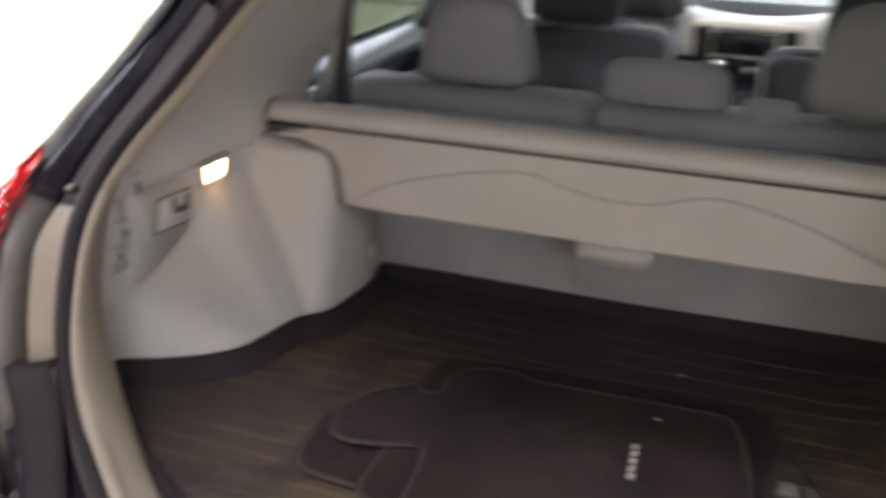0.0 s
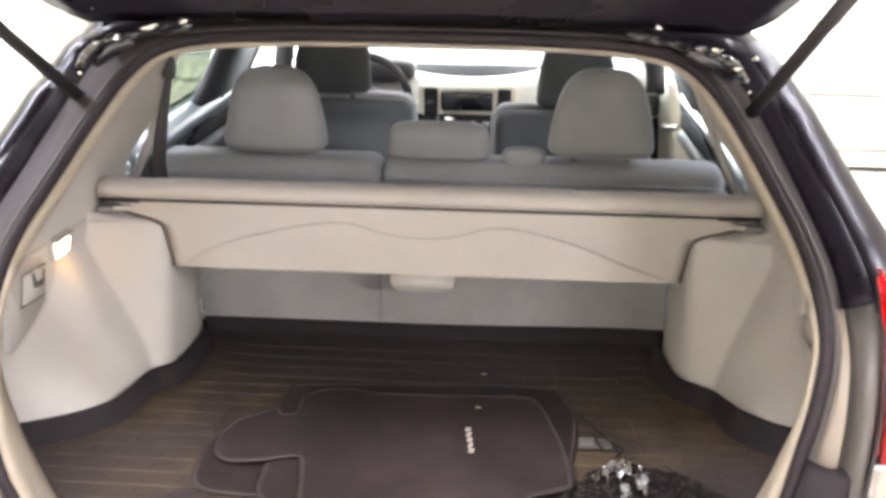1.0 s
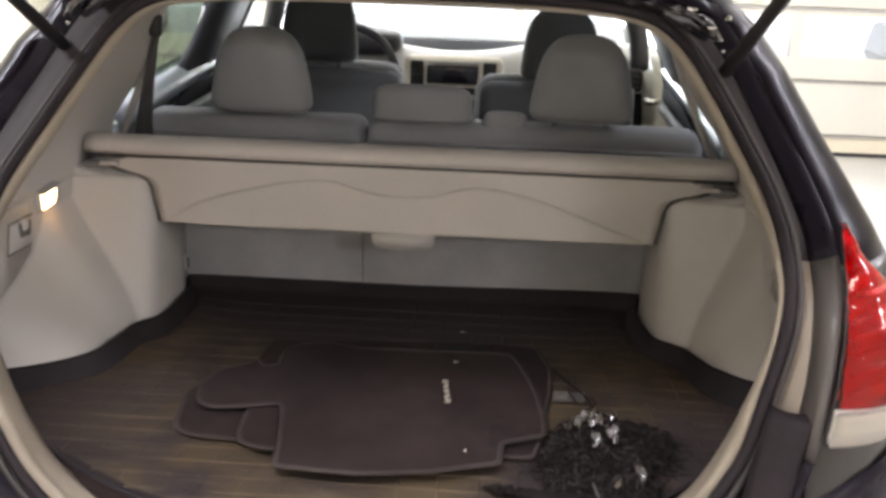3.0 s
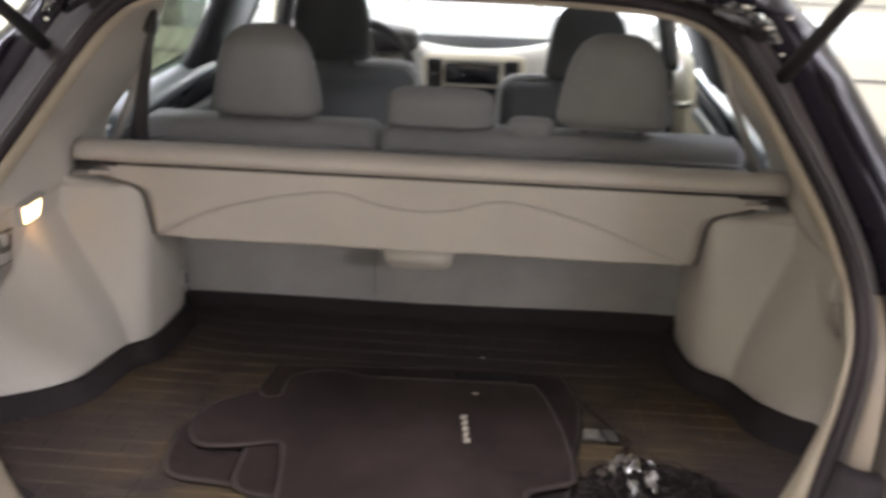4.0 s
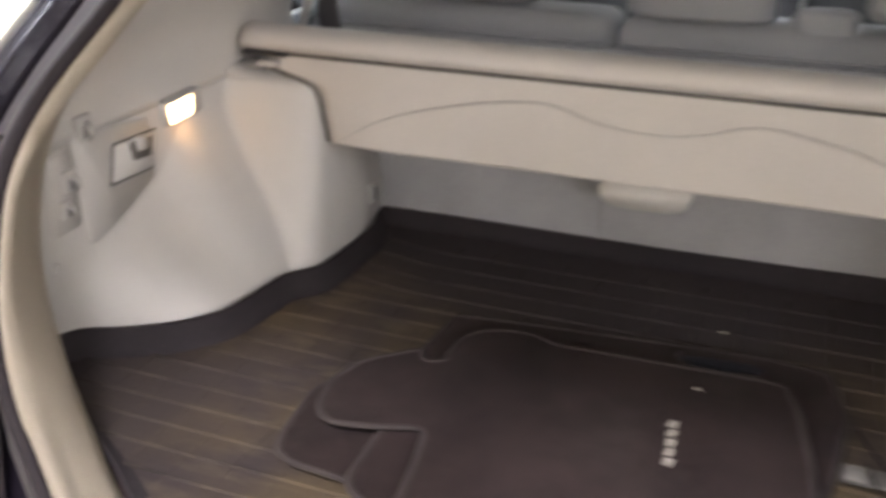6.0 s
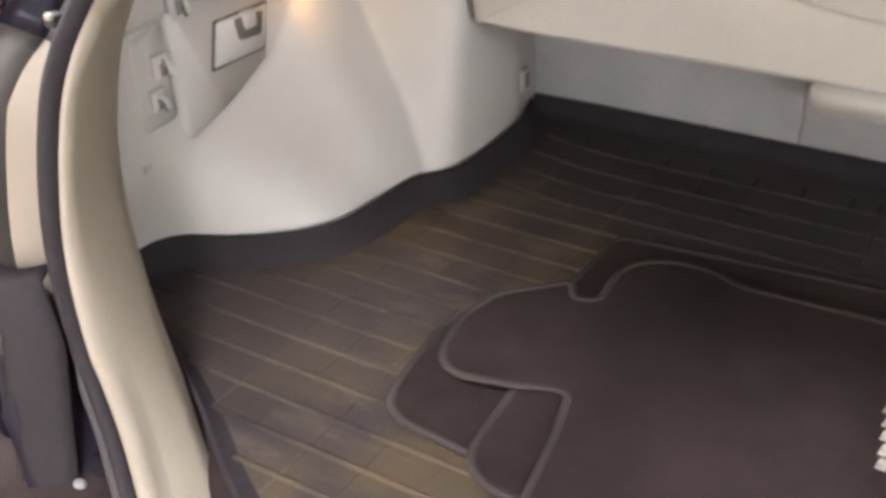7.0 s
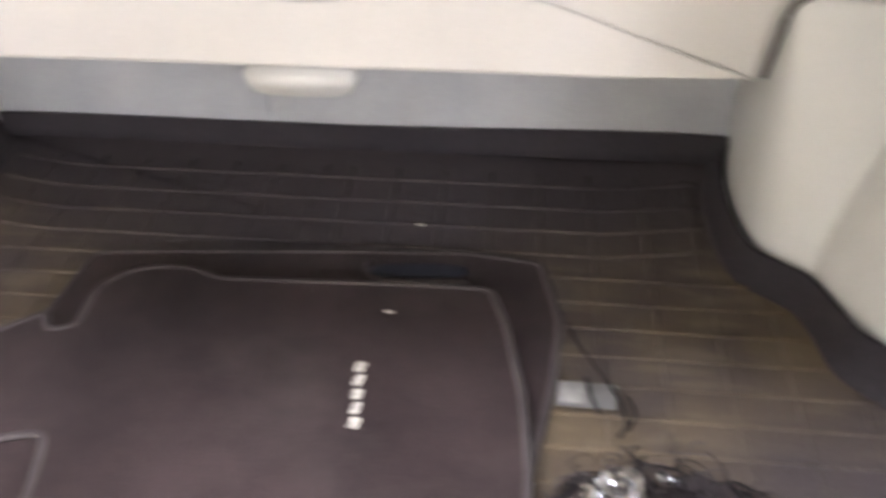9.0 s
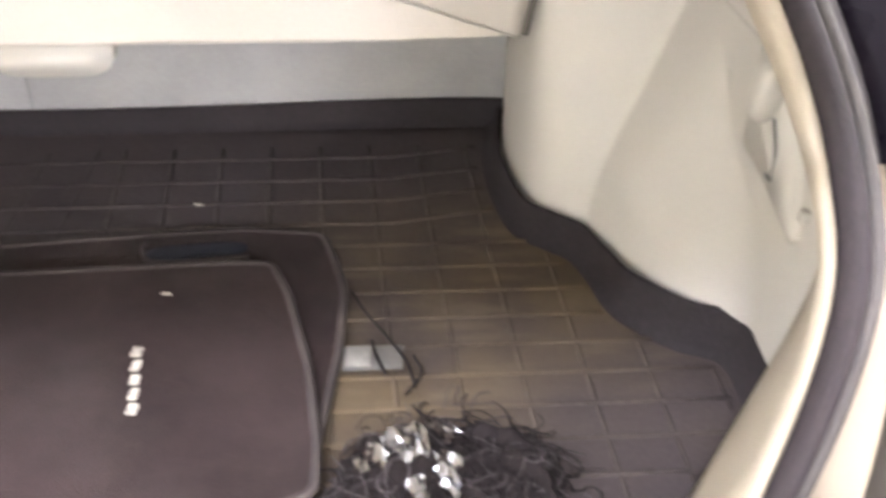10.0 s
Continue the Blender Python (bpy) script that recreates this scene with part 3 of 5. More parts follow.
def side_panel(sx):
    label = "ivory cargo side trim panel over the wheel arch"
    rows = []
    for k in range(48):
        z = -0.004 + (LZ + 0.004) * k / 47
        ry, rx = rear_y(max(0.12, z), sx)
        row = []
        for j in range(190):
            y = 0.03 + (ry - 0.03) * j / 189
            e = min(1.0, max(0.0, (y - ry) / 0.045))
            x = rx + (side_x(y, z, sx) - rx) * e ** 0.6
            if y > -0.215:
                r, dz = 0.016, LZ - z
                if dz < r:
                    x += r - math.sqrt(max(0, r * r - (r - dz) ** 2))
            row.append((sx * x, y, z))
        rows.append(row)
    panel = part("side_trim_panel", sheet(rows, 0.003, away=(-sx, 0, 0)), TRIM, car, label)
    # ledge over the wheel arch
    lrows = []
    for j in range(40):
        y = 0.03 - 0.262 * j / 39
        a, b = side_x(y, LZ, sx) + (0.015 if y > -0.215 else 0.0), blur(lambda v: interp(UPPER, v), y) + 0.004
        lrows.append([(sx * (a + (b - a) * f), y, LZ + 0.018 * f ** 1.5) for f in (0, 0.1, 0.3, 0.6, 0.9, 1)])
    part("ledge", sheet(lrows, 0.003, away=(0, 0, 1)), TRIM, panel, "ivory ledge")
    # upper quarter trim up to the roof
    FRONT = [(0.30, 0.70, 0.05), (0.36, 0.69, 0.0), (0.41, 0.655, -0.04), (0.55, 0.588, -0.07), (0.65, 0.545, -0.10), (0.75, 0.50, -0.14)]
    urows = []
    for k in range(26):
        z = LZ - 0.004 + (0.735 - LZ + 0.004) * k / 25
        ry, rx = rear_y(min(z, 0.732), sx)
        fx = float(np.interp(z, [a for a, _, _ in FRONT], [b for _, b, _ in FRONT]))
        fy = float(np.interp(z, [a for a, _, _ in FRONT], [c for _, _, c in FRONT]))
        g = max(0.0, 1 - (z - LZ) / 0.22)
        row = []
        for j in range(40):
            f = j / 39
            y = fy + (ry - fy) * f
            x = fx + (rx + 0.001 - fx) * f + 0.05 * math.sin(math.pi * f) * (1 - 0.45 * (1 - g))
            low = blur(lambda v: interp(UPPER, v), y)
            low = rx + (low - rx) * min(1, max(0, (y - ry) / 0.045)) ** 0.6
            h = g * g * (3 - 2 * g)
            row.append((sx * (x * (1 - h) + low * h), y, z))
        urows.append(row)
    upper = part("quarter_trim", sheet(urows, 0.003, away=(-sx, 0, 0)), TRIM, car, "ivory rear quarter trim panel")
    # door side front edge of the quarter trim
    part("quarter_trim_lip", tube([(sx * b, c - 0.004, a) for a, b, c in FRONT[1:]], 0.009), TRIM_GREY, upper)
    # luggage tie ring in the lower corner by the seat
    if sx < 0:
        hook = part("tie_down_plate", moved(box(0, 0, 0, 0.006, 0.022, 0.036, 0.005, 3), sx * 0.5245, -0.070, 0.088), TRIM_GREY, panel)
        part("tie_down_slot", moved(box(0, 0, 0, 0.005, 0.012, 0.025, 0.003, 2), -0.5205, -0.070, 0.087), SEAT_DARK, hook, "dark tie-down slot")
    return panel, upper


left_panel, left_upper = side_panel(-1)
right_panel, right_upper = side_panel(1)

# lamp on the left quarter trim
lamp = part("cargo_lamp", box(-0.719, -0.352, 0.313, 0.018, 0.092, 0.042, 0.006, 2, pose(0, 0, 0, 4, 0, -4)), TRIM_GREY, left_panel, "cargo lamp with a lit warm lens")
part("hood", box(-0.712, -0.360, 0.3345, 0.030, 0.074, 0.005, 0.002, 2, pose(0, 0, 0, 4, 0, -4)), TRIM_GREY, lamp)
lens = part("lens", box(-0.711, -0.361, 0.3125, 0.014, 0.050, 0.035, 0.005, 2, pose(0, 0, 0, 4, 14, -4)), BULB, lamp, "lit warm lens")
# the lamp's warm light on the panel below it
ld = bpy.data.lights.new("cargo_lamp_light", "POINT")
ld.energy, ld.color, ld.shadow_soft_size = 0.022, (1.0, 0.42, 0.10), 0.008
new("cargo_lamp_light", ld).location = (-0.692, -0.362, 0.286)
# storage hatch with its pull, on a raised panel with a cut corner
def wall_piece(sx, outline, x0, x1):
    """A flat piece on a side wall: its outline in (y, z), from x0 (wall) to x1 (face)."""
    bm = bmesh.new()
    back = [bm.verts.new((sx * x0, y, z)) for y, z in outline]
    face = [bm.verts.new((sx * x1, y, z)) for y, z in outline]
    n = len(outline)
    bm.faces.new(face)
    bm.faces.new(back[::-1])
    for i in range(n):
        bm.faces.new((back[i], back[(i + 1) % n], face[(i + 1) % n], face[i]))
    bmesh.ops.recalc_face_normals(bm, faces=bm.faces[:])
    bmesh.ops.bevel(bm, geom=[e for e in bm.edges if all(abs(v.co.x) < x0 - 1e-4 for v in e.verts)], offset=0.0022, segments=2, affect="EDGES")
    return bm


surround = part("hatch_surround", wall_piece(-1, rounded([(-0.585, 0.335), (-0.395, 0.318), (-0.392, 0.262), (-0.412, 0.228), (-0.500, 0.190), (-0.585, 0.168)], 0.016), 0.742, 0.7225), TRIM, left_panel, "ivory panel round the hatch")
# flat dark plates carry the shade of the gap and the pull's recess
part("hatch_gap_shade", wall_piece(-1, rounded([(-0.516, 0.3045), (-0.410, 0.299), (-0.426, 0.234), (-0.5335, 0.2395)], 0.006), 0.724, 0.7212), SLOT, left_panel, "gap round the hatch, its shade put into a dark plate")
hatch = part("storage_hatch", wall_piece(-1, rounded([(-0.511, 0.3015), (-0.4145, 0.2955), (-0.4290, 0.2385), (-0.5275, 0.2445)], 0.005), 0.724, 0.7190), TRIM, left_panel, "ivory storage hatch")
part("pull_shade", wall_piece(-1, rounded([(-0.484, 0.2965), (-0.424, 0.2905), (-0.432, 0.257), (-0.478, 0.262)], 0.008), 0.722, 0.7180), SLOT, hatch, "pull recess, its shade put into a dark plate")
part("pull_tab", wall_piece(-1, rounded([(-0.468, 0.300), (-0.441, 0.296), (-0.441, 0.2735), (-0.464, 0.2745)], 0.005), 0.722, 0.7150), TRIM, hatch)
part("clip_recess", wall_piece(-1, rounded([(-0.640, 0.318), (-0.590, 0.330), (-0.590, 0.205), (-0.646, 0.205)], 0.010), 0.742, 0.7278), TRIM_GREY, left_panel, "grey strip beside the hatch panel")


def bag_hook(sx, y, z, s=1.0):
    base = part("bag_hook", box(sx * 0.726, y, z, 0.012, 0.034 * s, 0.040 * s, 0.004, 3), TRIM_GREY, left_panel if sx < 0 else right_panel, "ivory folding bag hook")
    part("hook_arm", tube([(sx * 0.720, y, z + 0.010 * s), (sx * 0.711, y, z + 0.004 * s), (sx * 0.709, y, z - 0.008 * s), (sx * 0.714, y, z - 0.014 * s)], 0.0035, 8), TRIM, base)
    # grey block on the face in place of the slot's shade
    part("hook_slot", box(sx * 0.7195, y, z - 0.004 * s, 0.003, 0.018 * s, 0.020 * s, 0.002, 1), PILLAR_GREY, base, "slot, its shade put into a grey piece")
    return base


bag_hook(-1, -0.563, 0.342, 0.95)
bag_hook(-1, -0.606, 0.279, 0.8)
bag_hook(-1, -0.620, 0.241, 0.7)
part("hook_surround", wall_piece(1, rounded([(-0.31, 0.338), (-0.50, 0.345), (-0.56, 0.30), (-0.60, 0.20), (-0.52, 0.215), (-0.40, 0.222), (-0.335, 0.232)], 0.016), 0.742, 0.7240), TRIM, right_panel, "ivory panel round the hook")
bag_plate = part("hook_plate", moved(cushion(0.030, 0.032, 0.066, 0.6, 0.7, 20, 14), 0.716, -0.502, 0.306, 18), TRIM, right_panel, "ivory folding bag hook")
part("hook_hole", moved(cushion(0.012, 0.018, 0.046, 0.7, 0.8, 14, 10), 0.7225, -0.483, 0.302, 14), PILLAR_GREY, bag_plate, "dark hook hole")
part("fold_dimple", moved(cushion(0.010, 0.046, 0.040, 0.7, 0.9, 18, 10), 0.7245, -0.385, 0.262), TRIM_GREY, right_panel)
flap = part("pocket_flap", wall_piece(1, rounded([(-0.470, 0.276), (-0.514, 0.292), (-0.536, 0.262), (-0.536, 0.232), (-0.520, 0.236)], 0.004), 0.727, 0.7205), TRIM, right_panel, "ivory pocket flap")
# grey line in place of the shade beside the flap
part("flap_gap", tube([(0.7195, -0.518, 0.286), (0.7195, -0.5375, 0.260), (0.7195, -0.5375, 0.232), (0.7195, -0.527, 0.233)], 0.0014, 5), PILLAR_GREY, flap, "gap, its shade put into a grey line")
for sx, y, z in ((-1, -0.655, 0.165), (1, -0.585, 0.205), (1, -0.60, 0.235)):
    part("trim_clip", moved(cushion(0.012, 0.010, 0.013), sx * 0.731, y, z), TRIM_GREY, left_panel if sx < 0 else right_panel)

# headliner and roof skin
part("headliner", sheet([[(x, y, 0.742 + 0.03 * (1 - (x / 0.62) ** 2)) for x in np.linspace(-0.56, 0.56, 15)] for y in np.linspace(-0.44, 1.45, 10)], 0.006, away=(0, 0, -1)), TRIM_GREY, car, "pale grey fabric headliner")
roof_rows = []
for y in np.linspace(-0.535, 1.35, 14):
    roof_rows.append([(x, y, 0.835 - 0.085 * abs(x / 0.62) ** 2.6 - (0.03 if y < -0.5 else 0)) for x in np.linspace(-0.56, 0.56, 25)])
part("roof", sheet(roof_rows, 0.004, away=(0, 0, 1)), PILLAR_BLACK, car, "dark roof edge")

# outer rear quarter: pillar skin, lower body and the tail lamps
SKIN = [(-0.45, 0.90), (-0.10, 0.91), (0.12, 0.91), (0.25, 0.90), (0.33, 0.885), (0.38, 0.850), (0.53, 0.765), (0.64, 0.705), (0.71, 0.655), (0.77, 0.59)]


FLANGE_ROW = around([FLANGE_END])[0][:NE]


def flange_outer(z):
    row = FLANGE_ROW
    return min((p for p in row if p.x > 0.2), key=lambda p: abs(p.z - z))


def skin_point(z, f):
    """A point of the rear quarter's outer skin, f from the flange (0) round to the side (1)."""
    p = flange_outer(z) if z > 0.10 else flange_outer(0.10) + Vector((0.0, 0.0, z - 0.10))
    xo = float(np.interp(z, [a for a, _ in SKIN], [b for _, b in SKIN]))
    a = f * math.pi / 2
    return (p.x + (xo - p.x) * math.sin(a), p.y + (0.28 - 0.13 * ramp(z, 0.34, 0.46)) * (1 - math.cos(a)), z)


def skin_at_x(z, x):
    p, q = skin_point(z, 0), skin_point(z, 1)
    return skin_point(z, math.asin(min(1, max(0, (x - p[0]) / (q[0] - p[0])))) * 2 / math.pi)


def quarter(sx):
    q = part("rear_quarter_panel", bmesh.new(), PAINT, car, "dark grey metallic rear quarter panel")
    rows_low, rows_high = [], []
    for k in range(40):
        z = -0.20 + 0.97 * k / 39
        row = [skin_point(z, f) for f in (0, 0.12, 0.25, 0.4, 0.55, 0.7, 0.85, 1.0)]
        a, b, c = row[-1]
        row += [(a, b + 0.12, c), (a * 1.01, b + 0.5, c)]
        row = [(sx * a, b, c) for a, b, c in row]
        (rows_high if z > 0.395 else rows_low).append(row)
    rows_low.append(rows_high[0])
    part("lower_skin", sheet(rows_low, 0.004, away=(sx, -0.3, 0)), PAINT, q)
    part("pillar_skin", sheet(rows_high, 0.004, away=(sx, -0.3, 0)), PILLAR_BLACK, q, "black rear pillar and side glass")
    return q


for sx in (-1, 1):
    quarter(sx)


def tail_lamp(sx):
    lampo = part("tail_lamp", bmesh.new(), RED, car, "red tail lamp with a pale lower strip")

    def surf(z, f, lift):
        inner = float(np.interp(z, [0.10, 0.16, 0.22, 0.345, 0.40, 0.445], [0.690, 0.696, 0.703, 0.718, 0.731, 0.739]))
        outer = float(np.interp(z, [0.10, 0.16, 0.25, 0.31, 0.345, 0.375, 0.41, 0.445], [0.895, 0.897, 0.893, 0.878, 0.845, 0.800, 0.762, 0.745]))
        x, y, _ = skin_at_x(z, inner + (outer - inner) * f)
        return (sx * x, y - 0.006 - lift * (0.35 + math.sin(math.pi * min(1, max(0, 0.1 + 0.7 * f)))), z + 0.030 * f * max(0.0, 1 - (z - 0.165) / 0.20))

    def patch(z0, z1, lift, n=16):
        return [[surf(z0 + (z1 - z0) * k / n, f, lift) for f in np.linspace(0, 1, 17)] for k in range(n + 1)]
    part("lens", sheet(patch(0.222, 0.448, 0.022, 22), 0.004, away=(sx * 0.2, -1, 0)), RED, lampo, "clear red lens")
    part("reflector", sheet(patch(0.220, 0.443, 0.004, 22), 0.003, away=(sx * 0.2, -1, 0)), LENS_BACK, lampo, "red reflector")
    part("reverse_lens", sheet(patch(0.168, 0.219, 0.020, 6), 0.004, away=(sx * 0.2, -1, 0)), CLEAR, lampo, "clear reversing lamp strip")
    part("pale_reflector", sheet(patch(0.168, 0.219, 0.003, 6), 0.003, away=(sx * 0.2, -1, 0)), LENS_BACK_PALE, lampo, "pale reflector")
    rim = [surf(z, -0.03, 0.012) for z in np.linspace(0.170, 0.443, 24)]
    part("lamp_gasket", tube(rim, 0.0022, 6), BLACK, lampo, "black gasket")
    # stepped facets of the reflector, slanting over it
    for k in range(7):
        z = 0.240 + 0.024 * k
        a, b = surf(z, 0.10, 0.0075), surf(z + 0.012, 0.86, 0.0075)
        mid = surf(z + 0.010, 0.48, 0.0095)
        part("facet", tube(spline([a, mid, b], 14), lambda f: 0.0045 + 0.003 * math.sin(math.pi * f), 6, flat=0.7), LENS_BACK, lampo, smooth=False)
    return lampo


for sx in (-1, 1):
    tail_lamp(sx)

# bumper under the sill, with black end caps
bump_rows = []
for dz, dy in ((0.012, 0.10), (0.0, 0.03), (-0.02, -0.01), (-0.06, -0.04), (-0.10, -0.052), (-0.16, -0.058), (-0.28, -0.05), (-0.42, 0.0)):
    row = []
    for x in np.linspace(-0.90, 0.90, 41):
        y = -1.13 + 0.42 * (abs(x) / 0.90) ** 2.6
        zz = -0.03 + 0.125 * ramp(abs(x), 0.57, 0.78) if dz > -0.2 else -0.03
        row.append((x, y + dy, zz + dz))
    bump_rows.append(row)
bumper = part("rear_bumper", sheet(bump_rows[:3], 0.005, away=(0, -1, 0.2)), PAINT, car, "dark grey metallic rear bumper")
part("lower_bumper", sheet([[(x, y + 0.004, z) for x, y, z in r] for r in bump_rows[2:]], 0.005, away=(0, -1, 0.2)), GLOSS_BLACK, bumper, "gloss black lower bumper")
for sx in (-1, 1):
    cap = []
    for z, a, b in ((0.196, 0.626, 0.672), (0.188, 0.621, 0.684), (0.12, 0.606, 0.672), (0.04, 0.584, 0.646), (-0.04, 0.560, 0.622), (-0.2, 0.54, 0.60)):
        y0 = -0.902 - 0.42 * max(0, 0.13 - z) * (1 if z > -0.07 else 0.7)
        cap.append([(sx * (a + (b - a) * f), y0 - 0.012 * math.sin(math.pi * f) - 0.025 * f + (0.02 if z > 0.19 else 0), z) for f in np.linspace(0, 1, 7)])
    part("bumper_end_cap", sheet(cap, 0.006, away=(0, -1, 0)), SEAL, car, "black plastic end cap beside the opening")
    part("bump_stop", moved(cushion(0.018, 0.018, 0.014, 0.5, 0.6), sx * 0.660, -0.782, 0.405), BLACK, car, "black rubber tailgate bump stop")
    part("stop_cap", moved(cushion(0.009, 0.008, 0.007, 0.6, 0.8, 12, 8), sx * 0.654, -0.792, 0.413), SILVER, car, "bright cap on the bump stop")
    at = min(range(len(RING)), key=lambda i: abs(RING[i].z - 0.028) + (9 if RING[i].x * sx < 0.3 else 0))
    spot = RING[at] + FR[at][0] * 0.068 - FR[at][1] * 0.006
    part("flange_bolt", moved(cushion(0.016, 0.012, 0.016, 0.6, 1.0, 12, 8), *spot), PILLAR_GREY, car, "steel bolt")

# gloss black corner of the bumper, its upper edge rising outwards
for sx in (-1, 1):
    corner = []
    for f in np.linspace(0.02, 0.80, 22):
        row = []
        for g in np.linspace(0, 1, 9):
            x0, y0, _ = skin_point(0.05, f)
            top = 0.078 + 0.62 * (x0 - 0.70)
            z = top + (-0.18 - top) * g
            x, y, _ = skin_point(z, f)
            row.append((sx * (x + 0.002), y - 0.002 - 0.006 * min(1, 3 * g), z))
        corner.append(row)
    part("bumper_corner", sheet(corner, 0.003, away=(0.3 * sx, -1, 0.1)), PILLAR_BLACK, bumper, "gloss black bumper corner")

# tailgate, raised
HINGE = Vector((0, -0.505, 0.762))
GA = radians(27)


def gate_point(x, s, n=0.0):
    """x across, s along from the hinge, n above the inner face."""
    bow = 0.02 * (1 - (x / 0.66) ** 2)
    return (x, HINGE.y - s * math.cos(GA) - n * math.sin(GA) - 0.03 * (1 - (x / 0.66) ** 2), HINGE.z + s * math.sin(GA) + n * math.cos(GA) + bow)


def gate_width(s):
    return float(np.interp(s, [0, 0.06, 0.2, 0.5, 0.8, 1.05], [0.55, 0.585, 0.615, 0.665, 0.68, 0.60]))


gate = part("tailgate", bmesh.new(), GLOSS_BLACK, car, "raised tailgate with dark frame and rear window")


def gate_sheet(s0, s1, wf, n, th, edge=0.0, k=26, m=36):
    rows = []
    for i in range(k + 1):
        row = []
        for j in range(m + 1):
            f = -1 + 2 * j / m
            lo = s0 + edge * max(0.0, (abs(f) - 0.62) / 0.38) ** 1.7
            s = lo + (s1 - lo) * i / k
            row.append(gate_point(gate_width(s) * wf * f, s, n))
        rows.append(row)
    return sheet(rows, th, away=(0, 0, -1))


part("gate_frame", gate_sheet(0.0, 1.05, 1.0, 0.0, 0.045), PILLAR_BLACK, gate, "black tailgate frame")
part("gate_trim", gate_sheet(0.135, 1.02, 0.90, -0.006, 0.004, 0.16), TRIM_GREY, gate, "grey tailgate trim panel")
part("gate_handle", box(0, -0.505 - 0.98 * math.cos(GA), 0.762 + 0.98 * math.sin(GA) - 0.012, 0.16, 0.05, 0.02, 0.008, 3), BLACK, gate)


def strut(sx):
    a, b = Vector((sx * 0.572, -0.514, 0.632)), Vector((sx * 0.672, -1.235, 1.120))
    s = part("gas_strut", bmesh.new(), BLACK, car, "black gas strut holding the tailgate")
    part("strut_tube", tube([a + (b - a) * 0.03, a + (b - a) * 0.6], 0.0115, 12), BLACK, s)
    part("strut_rod", tube([a + (b - a) * 0.58, b], 0.005, 10), STEEL, s, "steel rod")
    part("strut_socket", moved(cushion(0.03, 0.034, 0.05, 0.6, 0.7), a.x, a.y, a.z, 30), BLACK, s)
    part("ball_stud", tube([a, a + Vector((sx * 0.03, 0.02, 0))], 0.006, 8), STEEL, s)
    return s


for sx in (-1, 1):
    strut(sx)
    # hinge arm, bracket and bolts in the corner of the opening
    rnd = random.Random(7 if sx > 0 else 12)
    hb = part("hinge_bracket", moved(box(0, 0, 0, 0.10, 0.016, 0.028, 0.008, 3), sx * 0.50, -0.552, 0.728, 25, sx * 28, sx * 20), GLOSS_BLACK, car, "black hinge bracket with bright bolts")
    arm = tube(spline([(sx * 0.36, -0.540, 0.770), (sx * 0.425, -0.560, 0.762), (sx * 0.47, -0.575, 0.752), (sx * 0.515, -0.572, 0.736), (sx * 0.552, -0.562, 0.700)], 26), lambda f: 0.009 + 0.006 * math.sin(9 * f) ** 2, 10, flat=0.7)
    for v in arm.verts:
        v.co += Vector((rnd.uniform(-1, 1), rnd.uniform(-1, 1), rnd.uniform(-1, 1))) * 0.0016
    part("hinge_arm", arm, GLOSS_BLACK, hb, "glossy black hinge arm", smooth=False)
    spots = ((0.426, -0.572, 0.768, 0.0075, 2.4), (0.37, -0.560, 0.778, 0.0055, 1.6), (0.513, -0.585, 0.742, 0.0045, 1.0), (0.548, -0.575, 0.690, 0.0045, 1.0)) if sx < 0 else \
        ((0.500, -0.585, 0.752, 0.0055, 1.8), (0.536, -0.580, 0.722, 0.0055, 1.5), (0.562, -0.575, 0.738, 0.0050, 1.2), (0.407, -0.570, 0.784, 0.0045, 1.5), (0.560, -0.570, 0.684, 0.0040, 1.0))
    for x, y, z, r, k in spots:
        part("bolt", moved(cushion(r * 2 * k, r * 1.6, r * 1.4, 0.7, 0.9, 8, 6), sx * x, y, z, 20, rnd.uniform(-30, 30) + sx * 18, 15 * sx), STEEL, hb, "bright bolt", smooth=False)

# ---- cabin ----
part("cabin_floor", box(0, 0.95, -0.36, 1.5, 1.9, 0.02, 0.004), SEAT_BACK, car, "grey cabin carpet")
part("cargo_floor", box(0, -0.5, -0.022, 1.44, 1.1, 0.03, 0.004), CARPET, car, "dark carpeted cargo floor board")


